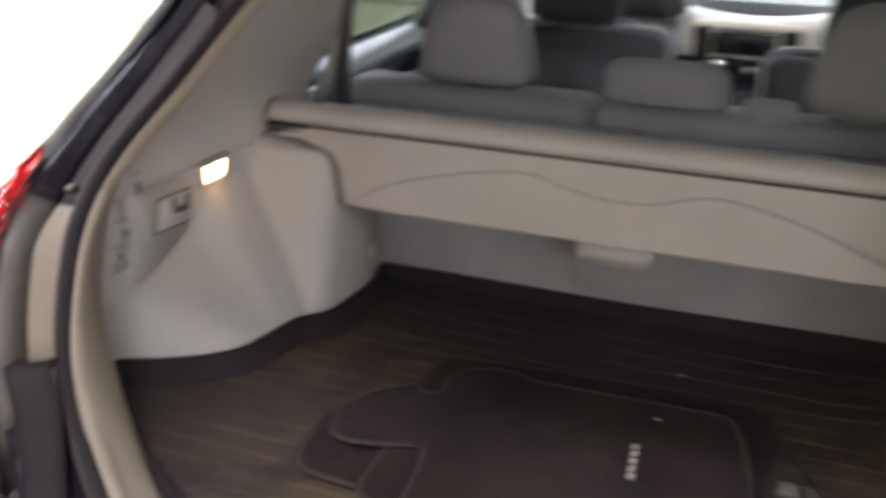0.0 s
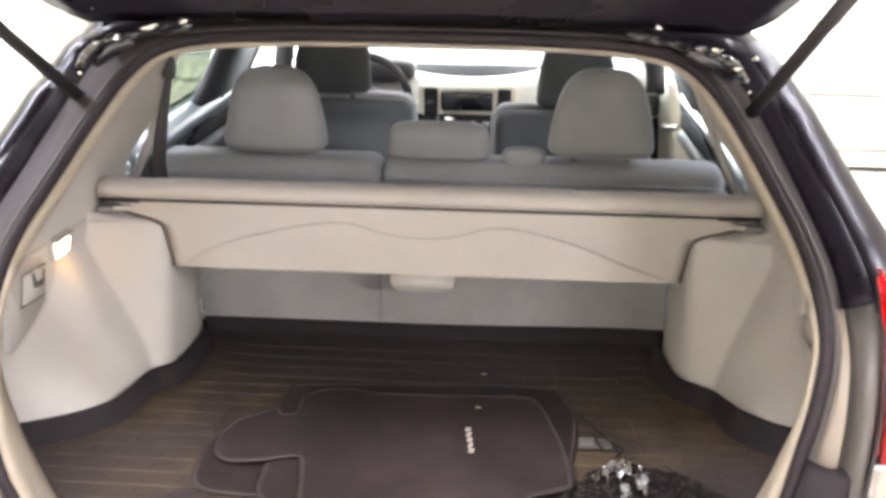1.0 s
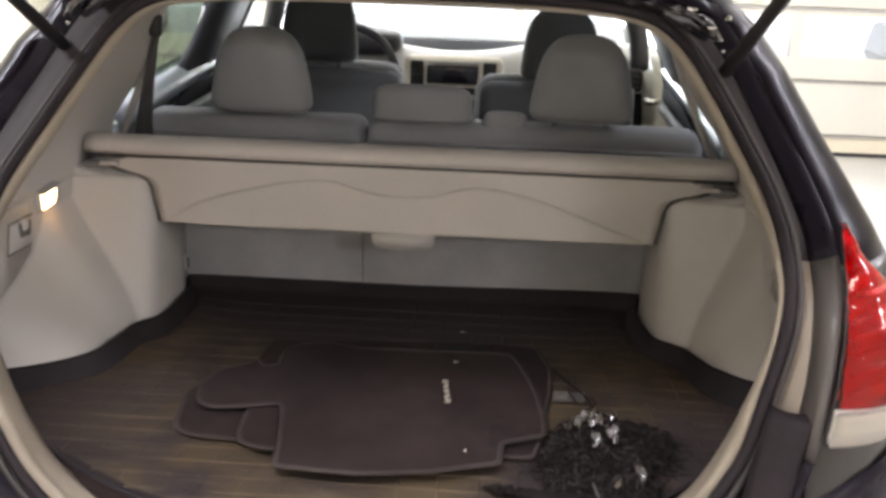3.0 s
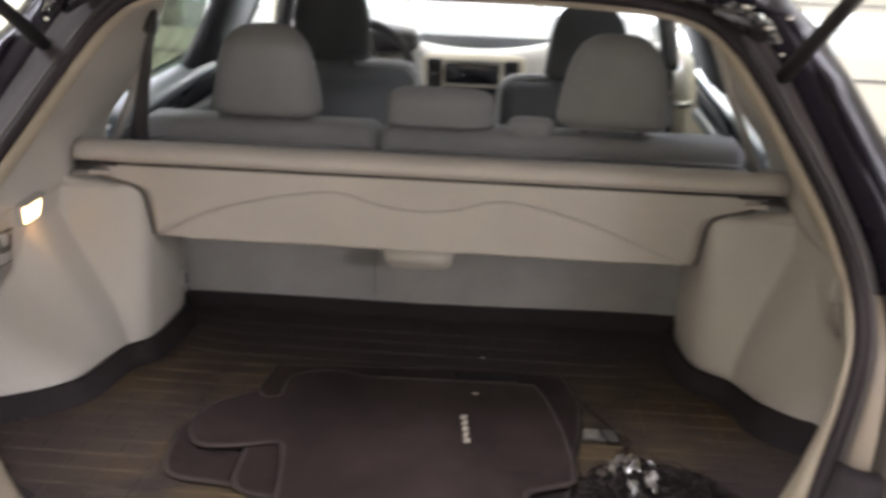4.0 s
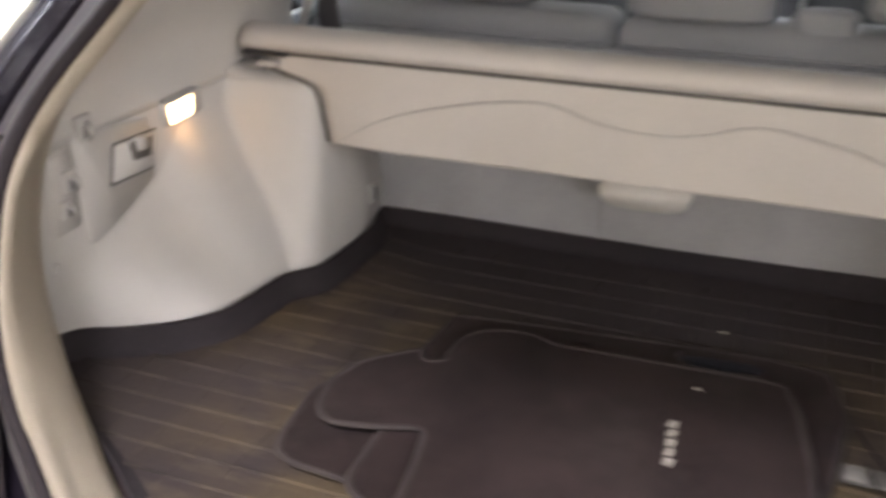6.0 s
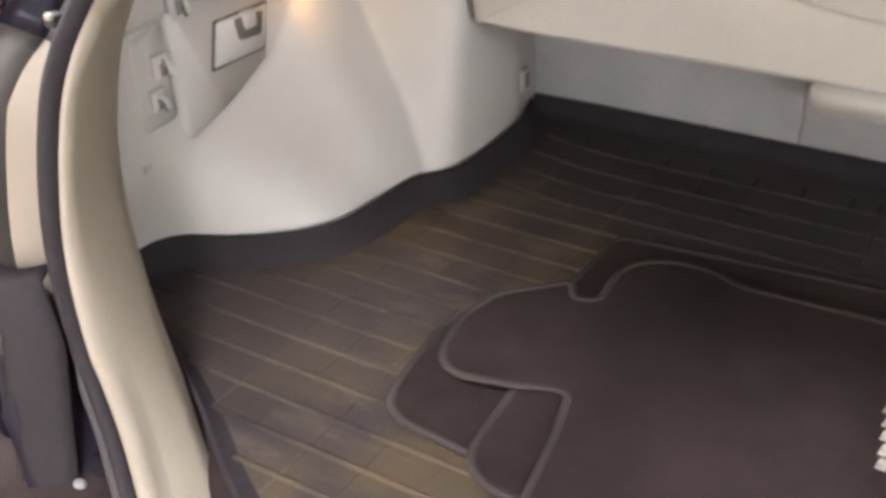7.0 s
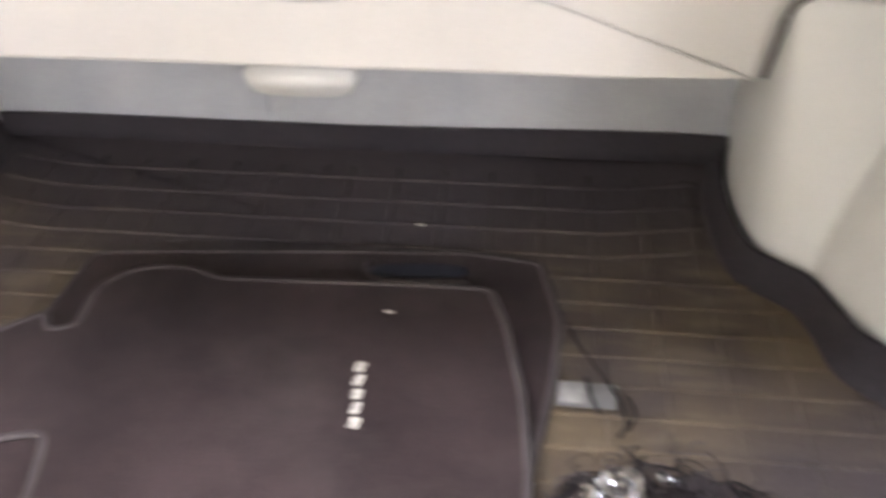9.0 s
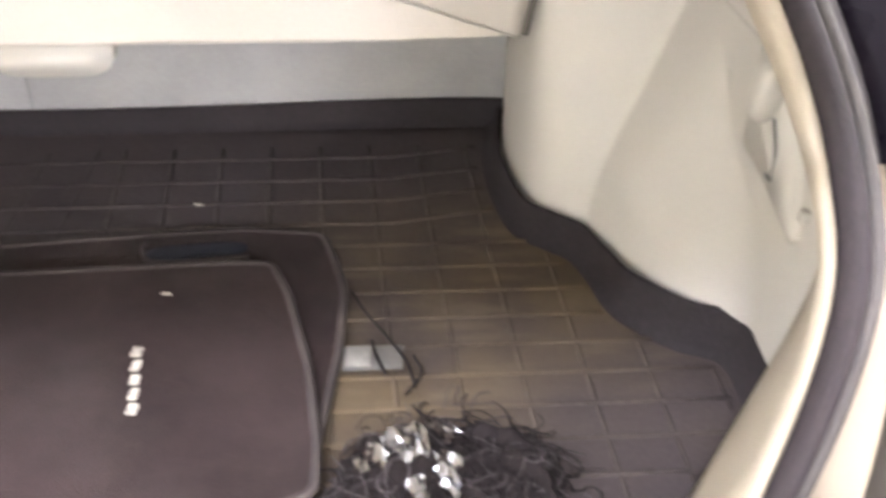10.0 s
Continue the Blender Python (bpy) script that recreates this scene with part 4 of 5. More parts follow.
def rear_door(sx):
    d = part("door_trim", bmesh.new(), TRIM_GREY, car, "blue-grey door trim with a pale ledge and a dark shade wedge")
    rows = []
    for k in range(14):
        z = -0.33 + 0.70 * k / 13
        x = 0.738 + 0.030 * math.sin(math.pi * k / 13)
        rows.append([(sx * x, y, z) for y in np.linspace(0.03, 1.02, 20)])
    part("door_panel", sheet(rows, 0.02, away=(-sx, 0, 0)), DOOR, d, "blue-grey door panel")
    # pale ledge under the window, rolling over into the panel; daylight is in its colour
    ledge = []
    for dx, z in ((0.757, 0.450), (0.745, 0.448), (0.725, 0.439), (0.706, 0.424), (0.697, 0.410), (0.696, 0.397), (0.706, 0.382), (0.736, 0.366)):
        ledge.append([(sx * dx, y, z + 0.03 * (y - 0.45)) for y in np.linspace(0.02, 1.02, 24)])
    part("window_ledge", sheet(ledge, 0.006, away=(-sx, 0, 0.3)), SILL_DARK, d, "window ledge, daylight put into its pale blue-grey")
    # dark wedge-shaped sheet below the ledge: the armrest's shade put into colour
    rec = []
    for f in np.linspace(0, 1, 7):
        rec.append([(sx * (0.7005 - 0.002 * math.sin(math.pi * f)), y, 0.340 + 0.0006 * (y - 0.35) + f * 0.052 * min(1.0, max(0.02, (y - 0.33) / 0.30)) ** 0.8) for y in np.linspace(0.335, 0.98, 20)])
    part("pull_shade", sheet(rec, 0.003, away=(-sx, 0, 0)), SLOT_SHADE, d, "dark sheet standing in for shade under the ledge")
    part("armrest", moved(box(0, 0, 0, 0.06, 0.62, 0.04, 0.018, 4), sx * 0.715, 0.63, 0.318), DOOR, d, "blue-grey armrest")
    part("window_seal", tube([(sx * 0.756, -0.02, 0.440), (sx * 0.754, 0.5, 0.452), (sx * 0.748, 1.0, 0.467)], 0.006, 8), BLACK, d)
    # cream front door behind the centre pillar
    cream = []
    for k in range(10):
        z = -0.30 + 0.70 * k / 9
        cream.append([(sx * (0.742 + 0.022 * math.sin(math.pi * k / 9)), y, z) for y in np.linspace(1.03, 2.0, 14)])
    part("front_door_panel", sheet(cream, 0.02, away=(-sx, 0, 0)), DASH_IVORY, d, "cream front door panel")
    part("door_pull", tube(spline([(sx * 0.725, 1.18, 0.30), (sx * 0.700, 1.24, 0.285), (sx * 0.700, 1.34, 0.275), (sx * 0.725, 1.40, 0.26)], 16), 0.011, 8), CHROME, d, "silver door pull")
    return d


def pillar(sx):
    rows = []
    for k in range(14):
        f = k / 13
        z = 0.34 + 0.44 * f
        x = float(np.interp(z, [0.34, 0.45, 0.60, 0.78], [0.752, 0.725, 0.655, 0.555]))
        y0, y1 = 0.605 - 0.03 * math.exp(-((z - 0.44) / 0.05) ** 2) + 0.03 * f, 1.10 - 0.02 * f
        rows.append([(sx * x, y0, z), (sx * (x - 0.022), y0 + 0.02, z), (sx * (x - 0.03), (y0 + y1) / 2, z), (sx * (x - 0.022), y1 - 0.02, z), (sx * x, y1, z)])
    p = part("door_pillar", sheet(rows, 0.01, away=(-sx, 0, 0)), PILLAR_DARK, car, "dark centre door pillar")
    part("pillar_trim", tube(spline([(sx * 0.74, 1.13, 0.36), (sx * 0.715, 1.135, 0.46), (sx * 0.65, 1.14, 0.60), (sx * 0.56, 1.14, 0.77)], 14), 0.026, 10, flat=0.6), PILLAR_DARK, p, "dark pillar trim")
    part("pillar_belt", tube(spline([(sx * 0.70, 0.78, 0.74 - 0.08), (sx * 0.70, 0.80, 0.50), (sx * 0.715, 0.82, 0.30)], 10), 0.022, 8, flat=0.3), SEAT_DARK, p, "dark seat belt")


for sx in (-1, 1):
    rear_door(sx)
    pillar(sx)
    part("front_pillar", tube(spline([(sx * 0.705, 1.64, 0.35), (sx * 0.690, 1.60, 0.44), (sx * 0.655, 1.54, 0.55), (sx * 0.575, 1.36, 0.74)], 16), 0.036, 10), PILLAR_DARK, car, "dark windscreen pillar")
    # window glass between the pillars
    for y0, y1 in ((-0.04, 0.66), (1.05, 1.75)):
        g = part("side_window", sheet([[(sx * (0.765 - 0.33 * max(0, z - 0.38) ** 0.9), y0 + (y1 - y0) * f, z) for f in np.linspace(0, 1, 6)] for z in np.linspace(0.42, 0.74, 6)], 0.004, away=(sx, 0, 0)), WINDOW_TINT if y0 < 0 else WINDOW, car, "tinted door window glass" if y0 < 0 else "door window glass")
        g.visible_shadow = False
    if sx > 0:
        continue
    # seat belt hanging from the quarter trim
    belt = spline([(sx * 0.548, -0.115, 0.635), (sx * 0.572, -0.095, 0.56), (sx * 0.60, -0.06, 0.47), (sx * 0.622, -0.025, 0.40), (sx * 0.628, 0.0, 0.35)], 18)
    part("seat_belt", tube(belt, lambda f: 0.008 + 0.014 * f, 8, flat=0.25), BELT, car, "dark grey seat belt webbing")
    part("belt_guide", moved(cushion(0.03, 0.03, 0.05, 0.6, 0.7), sx * 0.55, -0.12, 0.64), BLACK, car, "black belt guide")

ws = part("windscreen", sheet([[(x, 2.02 - 0.62 * f - 0.10 * (x / 0.7) ** 2, 0.388 + 0.367 * f) for x in np.linspace(-0.70 + 0.12 * f, 0.70 - 0.12 * f, 14)] for f in np.linspace(0, 1, 8)], 0.005, away=(0, 1, 0.5)), WINDOW, car, "windscreen glass")
ws.visible_shadow = False

# dashboard
dash = part("dashboard", bmesh.new(), TRIM, car, "ivory and dark dashboard with a centre screen")
drows = []


def dash_rise(x):
    return 0.045 * min(1.0, (x / 0.32) ** 2)


for y, z, k in ((1.585, 0.255, 0), (1.605, 0.29, 0.1), (1.635, 0.337, 0.5), (1.66, 0.356, 0.9), (1.70, 0.366, 1), (1.76, 0.372, 1)):
    drows.append([(x, y + 0.05 * (abs(x) / 0.7) ** 2 - 0.02, z + k * dash_rise(x)) for x in np.linspace(-0.72, 0.72, 40)])
part("dash_face", sheet(drows, 0.02, away=(0, -1, 0.3)), DASH, dash, "greyish ivory dashboard face")
trows = []
for f in np.linspace(0, 1, 6):
    trows.append([(x, 1.735 + 0.30 * f + 0.04 * (abs(x) / 0.7) ** 2, (0.370 + dash_rise(x)) * (1 - f) + 0.383 * f) for x in np.linspace(-0.72, 0.72, 40)])
part("dash_top", sheet(trows, 0.015, away=(0, 0, 1)), COWL, dash, "dark dashboard top")
part("lower_dash", sheet([[(x, y + 0.05 * (abs(x) / 0.7) ** 2 - 0.02, z) for x in np.linspace(-0.72, 0.72, 24)] for y, z in ((1.47, 0.02), (1.52, 0.15), (1.56, 0.23), (1.588, 0.257))], 0.02, away=(0, -1, 0.2)), COWL, dash, "dark lower dashboard")
stack = part("centre_panel", box(0.008, 1.593, 0.303, 0.372, 0.062, 0.136, 0.028, 5), DASH_IVORY, dash, "ivory centre panel")
part("screen_surround", box(0.006, 1.560, 0.305, 0.214, 0.012, 0.110, 0.008, 3), DASH_IVORY, stack)
part("screen", box(0.004, 1.553, 0.306, 0.194, 0.008, 0.068, 0.004, 2), GLOSS_BLACK, stack, "dark display screen")
part("screen_trim", box(0.006, 1.552, 0.349, 0.186, 0.004, 0.010, 0.002, 1), TRIM_GREY, stack)
for x in (-0.130, 0.144):
    v = part("air_vent", box(x, 1.561, 0.303, 0.050, 0.014, 0.104, 0.016, 4), BLACK, stack, "dark air vent")
    for k in range(4):
        part("vent_slat", box(x, 1.555, 0.267 + 0.024 * k, 0.038, 0.008, 0.004, 0.001, 1), BLACK, v)
    part("vent_tab", box(x, 1.551, 0.303, 0.03, 0.006, 0.005, 0.001, 1), CHROME, v, "silver tab")
console = part("centre_console", joined(box(0.02, 1.32, 0.07, 0.20, 0.55, 0.24, 0.03, 3), box(0.02, 1.56, 0.19, 0.26, 0.06, 0.14, 0.02, 3)), COWL, car, "dark centre console with silver edging")
for x in (-0.10, 0.14):
    part("console_edge", tube(spline([(x, 1.53, 0.255), (x, 1.48, 0.19), (x * 0.95, 1.20, 0.195), (x * 0.9, 1.05, 0.19)], 14), 0.006, 8), PILLAR_GREY, console, "silver-grey edging")
part("gear_lever", joined(tube([(-0.045, 1.43, 0.16), (-0.05, 1.40, 0.250)], 0.012, 8), moved(cushion(0.042, 0.05, 0.036), -0.05, 1.40, 0.258)), CHROME, console, "silver gear lever")
for x in (0.03, 0.075):
    part("climate_knob", moved(cushion(0.035, 0.02, 0.035, 0.7, 0.9), x, 1.535, 0.222), CHROME, console, "silver knob")

for x in (-0.66, 0.672):
    v = part("side_vent", moved(box(0, 0, 0, 0.088, 0.05, 0.086, 0.018, 4), x, 1.60, 0.304), BLACK, dash, "dark side air vent")
    for k in range(3):
        part("vent_slat", box(x, 1.573, 0.284 + 0.020 * k, 0.062, 0.006, 0.004, 0.001, 1), PILLAR_DARK, v)

wheel = part("steering_wheel", bmesh.new(), BLACK, car, "dark steering wheel")
wc = Vector((-0.375, 1.36, 0.315))
wm = pose(wc.x, wc.y, wc.z, -24, 0, 0)
part("rim", tube([wm @ Vector((0.185 * math.cos(a), 0, 0.185 * math.sin(a))) for a in (k * math.pi / 20 for k in range(40))], 0.016, 10, closed=True), BLACK, wheel)
part("hub", moved(cushion(0.17, 0.07, 0.15, 0.6, 0.7), wc.x, wc.y + 0.03, wc.z - 0.01, -24), SEAT_DARK, wheel)
for a in (-12, 192, 270):
    e = wm @ Vector((0.175 * math.cos(radians(a)), 0, 0.175 * math.sin(radians(a))))
    part("spoke", tube([wc + Vector((0, 0.01, 0)), e], 0.016, 8, flat=0.5), CHROME if a < 200 else BLACK, wheel)
part("instrument_hood", moved(cushion(0.36, 0.18, 0.10, 0.6, 0.6), -0.375, 1.66, 0.405), BLACK, dash, "dark instrument hood")


# outer body beyond the cargo bay: sides, bonnet, front, underbody and wheels
for sx in (-1, 1):
    srow = []
    for k in range(12):
        z = -0.46 + 0.87 * k / 11
        srow.append([(sx * (0.885 + 0.03 * math.sin(math.pi * k / 11) - 0.10 * ramp(y, 2.9, 3.6) - 0.06 * ramp(z, 0.2, 0.41)), y, z) for y in np.linspace(-0.10, 3.42, 26)])
    part("body_side", sheet(srow, 0.006, away=(sx, 0, 0)), PAINT, car, "dark grey metallic body side")
brow = []
for k in range(12):
    f = k / 11
    y = 2.06 + 1.42 * f
    brow.append([(0.80 * q, y - 0.22 * f * q * q, 0.345 - 0.20 * f - 0.10 * f ** 5 - 0.06 * abs(q) ** 3) for q in np.linspace(-1, 1, 21)])
part("bonnet", sheet(brow, 0.006, away=(0, 0, 1)), PAINT, car, "dark grey metallic bonnet")
frow = []
for z, y in ((0.11, 3.47), (0.0, 3.55), (-0.2, 3.58), (-0.4, 3.54), (-0.5, 3.45)):
    frow.append([(0.82 * q, y - 0.26 * q ** 4, z) for q in np.linspace(-1, 1, 21)])
part("front_bumper", sheet(frow, 0.006, away=(0, 1, 0)), PAINT, car, "dark grey metallic front bumper")
part("underbody", box(0, 1.35, -0.48, 1.62, 3.9, 0.06, 0.02), BLACK, car, "black underbody")
for x, y in ((-0.80, -0.10), (0.80, -0.10), (-0.80, 2.68), (0.80, 2.68)):
    wheel_part = part("wheel", moved(tube([(0, 0.26 * math.cos(a), 0.26 * math.sin(a)) for a in (k * math.pi / 18 for k in range(36))], 0.095, 10, closed=True), x, y, -0.395), BLACK, car, "black tyre")
    part("rim", moved(joined(cushion(0.12, 0.40, 0.40, 0.5, 1.0, 24, 10), *[box(0.062 * (1 if x > 0 else -1), 0, 0, 0.02, 0.05, 0.36, 0.008, 2, pose(0, 0, 0, 72 * k)) for k in range(5)]), x, y, -0.395), CHROME, wheel_part, "silver alloy rim")

# ---- seats ----
def dome(w, d, h, taper, nu=40, nv=26, top=2.6):
    """A headrest's padding: flat below, narrowing to a rounded top."""
    bm = bmesh.new()
    rings = []
    for i in range(nv + 1):
        t = i / nv
        t = 0.5 - 0.5 * math.cos(math.pi * t)
        half = (1 - taper * t ** 1.4) * max(0.0, 1 - t ** (top * 2.2)) ** (1 / top)
        low = min(1.0, (t + 0.0015) / 0.13)
        low = math.sqrt(max(0, 1 - (1 - low) ** 2))
        k = half * (0.72 + 0.28 * low)
        kd = max(0.02, (1 - t ** 5) ** 0.5) * (0.45 + 0.55 * low) * (0.92 - 0.12 * t)
        z = (t - 0.5) * h
        row = []
        for j in range(nu):
            b = 2 * math.pi * j / nu
            cx, cy = math.cos(b), math.sin(b)
            row.append(bm.verts.new((math.copysign(abs(cx) ** 0.6, cx) * w / 2 * max(0.02, k), math.copysign(abs(cy) ** 0.75, cy) * d / 2 * kd, z)))
        rings.append(row)
    for A, B in zip(rings, rings[1:]):
        for j in range(nu):
            bm.faces.new((A[j], A[(j + 1) % nu], B[(j + 1) % nu], B[j]))
    bm.faces.new(rings[0][::-1])
    bm.faces.new(rings[-1])
    return bm


def headrest(parent, x, y, z, w, d, h, mat, taper, posts=True, lean=0, top=2.6):
    hr = part("headrest", moved(dome(w, d, h, taper, top=top), x, y, z, lean), mat, parent)
    if posts:
        for dx in (-0.06, 0.06):
            part("headrest_post", tube([(x + dx, y + 0.005, z - h / 2 - 0.05), (x + dx, y, z - h / 2 + 0.03)], 0.007, 8), STEEL, hr, "steel post")
    return hr


def seat_slab(x0, x1, z0, z1, y0, thick, r=0.03):
    return box((x0 + x1) / 2, y0 + thick / 2, (z0 + z1) / 2, x1 - x0, thick, z1 - z0, r, 5)


def rear_seat(x0, x1, label, heads):
    s = thing("rear_seat", label, "car seat", "folding rear seats", at=((x0 + x1) / 2, 0.08, -0.35))
    bm = seat_slab(x0 + 0.001, x1 - 0.001, 0.0, 0.418, 0.022, 0.14, r=0.034)
    part("backrest", bm, SEAT, s)
    part("back_carpet", box((x0 + x1) / 2, 0.024, 0.185, x1 - x0 + 0.0008, 0.026, 0.37, 0.003, 2), SEAT_BACK, s, "grey carpeted seat back")
    part("piping", tube([(x0 + 0.02, 0.018, 0.376), ((x0 + x1) / 2, 0.015, 0.378), (x1 - 0.02, 0.018, 0.376)], 0.004, 6), SEAT, s)
    part("seat_cushion", box((x0 + x1) / 2, 0.38, -0.10, x1 - x0 - 0.01, 0.52, 0.16, 0.05, 4), SEAT, s)
    part("seat_base", box((x0 + x1) / 2, 0.30, -0.265, x1 - x0 - 0.06, 0.40, 0.17, 0.02, 2), BLACK, s)
    for hx, w, h, z, tp in heads:
        headrest(s, hx, 0.085, z, w, 0.115, h, SEAT, tp, top=2.9 if h > 0.15 else 4.0)
    return s


r1 = rear_seat(-0.655, -0.1195, "light grey fabric rear seat, narrow part, upright", [(-0.372, 0.246, 0.199, 0.524, 0.29)])
r2 = rear_seat(-0.118, 0.665, "light grey fabric rear seat, wide part, upright", [(0.382, 0.246, 0.201, 0.532, 0.29), (0.010, 0.240, 0.085, 0.460, 0.05)])
part("belt_outlet", moved(cushion(0.10, 0.06, 0.05, 0.5, 0.6), 0.207, 0.07, 0.424), SEAT, r2, "grey centre belt outlet")

def front_seat(x, w, dz, head_x, head_z, head_h):
    s = thing("front_seat", "grey fabric front seat seen from behind, upright", "car seat", "front seats", at=(x, 0.95, -0.35))
    # back and headrest: rear seats' fabric with the cabin's shade in its colour
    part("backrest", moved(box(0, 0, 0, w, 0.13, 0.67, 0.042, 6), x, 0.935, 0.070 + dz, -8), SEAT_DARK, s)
    part("backrest_front", moved(box(0, 0, 0, w + 0.010, 0.10, 0.68, 0.040, 6), x, 1.02, 0.076 + dz, -8), SEAT, s, "pale grey front padding")
    m = pose(x, 0.960, 0.073 + dz, -8)
    h = w / 2 + 0.004
    edge = [(-h, 0, -0.30), (-h, 0, 0.26), (-h + 0.006, 0, 0.310), (-h + 0.032, 0, 0.336), (-h + 0.09, 0, 0.342), (0.0, 0, 0.345), (h - 0.09, 0, 0.342), (h - 0.032, 0, 0.336), (h - 0.006, 0, 0.310), (h, 0, 0.26), (h, 0, -0.30)]
    # added tube: backlight along the backrest's outline, put into a pale colour
    part("rim_light_edge", tube([m @ Vector(tuple(q)) for q in spline(edge, 70)], 0.0115, 8), SEAT_RIM_LIT, s, "pale tube standing in for the windscreen's rim light")
    part("seat_cushion", box(x, 1.18, -0.13, 0.50, 0.50, 0.15, 0.05, 4), SEAT, s)
    part("seat_base", box(x, 1.15, -0.27, 0.42, 0.42, 0.16, 0.02, 2), BLACK, s)
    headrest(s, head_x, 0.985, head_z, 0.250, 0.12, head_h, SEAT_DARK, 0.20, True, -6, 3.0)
    return s


front_seat(-0.372, 0.462, 0.0, -0.394, 0.540, 0.240)
front_seat(0.362, 0.478, -0.024, 0.372, 0.500, 0.225)

# ---- cargo cover ----
cover = thing("cargo_cover", "ivory roller cargo cover, retracted, with its end board hanging down", "cargo cover", at=(0, -0.2, 0.322))
crow = []
for x in np.linspace(-0.692, 0.692, 60):
    crow.append([(x, y, z) for y, z in ((-0.143, 0.371), (-0.204, 0.374), (-0.209, 0.386), (-0.206, 0.398), (-0.196, 0.407), (-0.176, 0.412), (-0.157, 0.409), (-0.143, 0.399), (-0.138, 0.384))])
cb = sheet(crow, 0.0, away=(0, 0, 1), closed=True)
cb.verts.ensure_lookup_table()
cb.faces.new(cb.verts[:9])
cb.faces.new(cb.verts[-9:])
bmesh.ops.recalc_face_normals(cb, faces=cb.faces[:])
cassette = part("cassette", cb, COVER, cover, "ivory roller housing")
part("slot", box(0, -0.196, 0.3690, 1.375, 0.014, 0.0040, 0.0015, 1), SLOT, cover, "dark slot under the housing")
for sx in (-1, 1):
    part("end_slot", box(sx * 0.645, -0.2075, 0.3705, 0.085, 0.005, 0.009, 0.002, 1), BLACK, cover, "dark rubber end slot")
    part("end_pin", moved(box(0, 0, 0, 0.040, 0.014, 0.010, 0.004, 3), sx * 0.640, -0.206, 0.353), COVER, cover, "ivory locating pin")
    part("end_socket", box(sx * 0.672, -0.195, 0.348, 0.050, 0.034, 0.014, 0.005, 2), PILLAR_GREY, cover, "grey end socket")


def board_half_width(z):
    return float(np.interp(z, [0.215, 0.225, 0.30, 0.318, 0.327, 0.335, 0.345, 0.370], [0.531, 0.534, 0.548, 0.556, 0.574, 0.608, 0.640, 0.652]))


brow = []
for k in range(40):
    z = 0.226 + (0.369 - 0.226) * k / 39
    w = board_half_width(z)
    brow.append([(w * f, -0.198 - 0.004 * math.cos(f * 1.5) - 0.001 * (1 - k / 39), z) for f in np.linspace(-1, 1, 60)])
board = part("end_board", sheet(brow, 0.005, away=(0, -1, 0)), COVER, cover, "ivory vinyl end board")
SWOOP = [(-0.528, 0.226), (-0.43, 0.280), (-0.30, 0.318), (-0.20, 0.335), (-0.145, 0.333), (-0.08, 0.314), (0.0, 0.306), (0.07, 0.313), (0.13, 0.332), (0.19, 0.333), (0.30, 0.308), (0.42, 0.263), (0.528, 0.226)]
part("swoop_seam", tube([(q[0], -0.2055, q[2]) for q in spline([(x, 0, z) for x, z in SWOOP], 90)], 0.0013, 6), TRIM_GREY, board, "curved welt line")
lowrow = []
for k in range(20):
    f = k / 19
    row = []
    for q in spline([(x, 0, z) for x, z in SWOOP], 70):
        z = 0.2275 + (max(q[2], 0.228) - 0.2275) * f
        row.append((q[0] * (1 - 0.002), -0.2035 - 0.010 * (1 - f) * min(1.0, (max(q[2], 0.228) - 0.2275) / 0.05), z))
    lowrow.append(row)
part("lower_panel", sheet(lowrow, 0.0015, away=(0, -1, 0)), COVER, board, "ivory lower panel of the board")
for sx in (-1, 1):
    edge = [(sx * (board_half_width(z) + 0.003), -0.200, z) for z in np.linspace(0.228, 0.348, 26)]
    # rubber edge and the shadow of its gap in one dark line
    part("edge_rubber", tube(edge, 0.0040, 6), SLOT, board, "rubber edge, the gap's shade in its dark colour")
tab = []
for k in range(15):
    a = math.pi * k / 14
    tab.append((0.0 + 0.068 * math.copysign(abs(math.cos(a)) ** 0.45, math.cos(a)), 0.228 - 0.034 * math.sin(a) ** 0.55))
tb = bmesh.new()
front = [tb.verts.new((x, -0.228, z)) for x, z in tab]
rear = [tb.verts.new((x, -0.192, z)) for x, z in tab]
tb.faces.new(front)
tb.faces.new(rear[::-1])
for i in range(len(tab)):
    j = (i + 1) % len(tab)
    tb.faces.new((front[i], rear[i], rear[j], front[j]))
bmesh.ops.recalc_face_normals(tb, faces=tb.faces[:])
bmesh.ops.bevel(tb, geom=tb.edges[:], offset=0.003, segments=2, affect="EDGES")
part("pull_tab", tb, TRIM, board, "ivory pull tab")

# ---- ribbed cargo mat ----
mat = thing("cargo_mat", "dark brown ribbed rubber cargo mat with an upturned rim, dusty", "mat", at=(0, -0.5, -0.004))
def mat_half(sx, n=120):
    """The mat's outline on one side, from the seat to the sill."""
    pts = [(0.0, 0.008), (0.52, 0.008)] + RIM[sx] + [(0.728, -0.705) if sx > 0 else (0.762, -0.722), (0.650, -0.762), (0.53, -0.826), (0.425, -0.896), (0.32, -0.950), (0.17, -0.983), (0.0, -0.990)]
    return spline([(x, y, 0) for x, y in pts], n)


mh = mat_half(1)
mhl = mat_half(-1)
full = [(q[0], q[1]) for q in mh] + [(-q[0], q[1]) for q in mhl[-2:0:-1]]


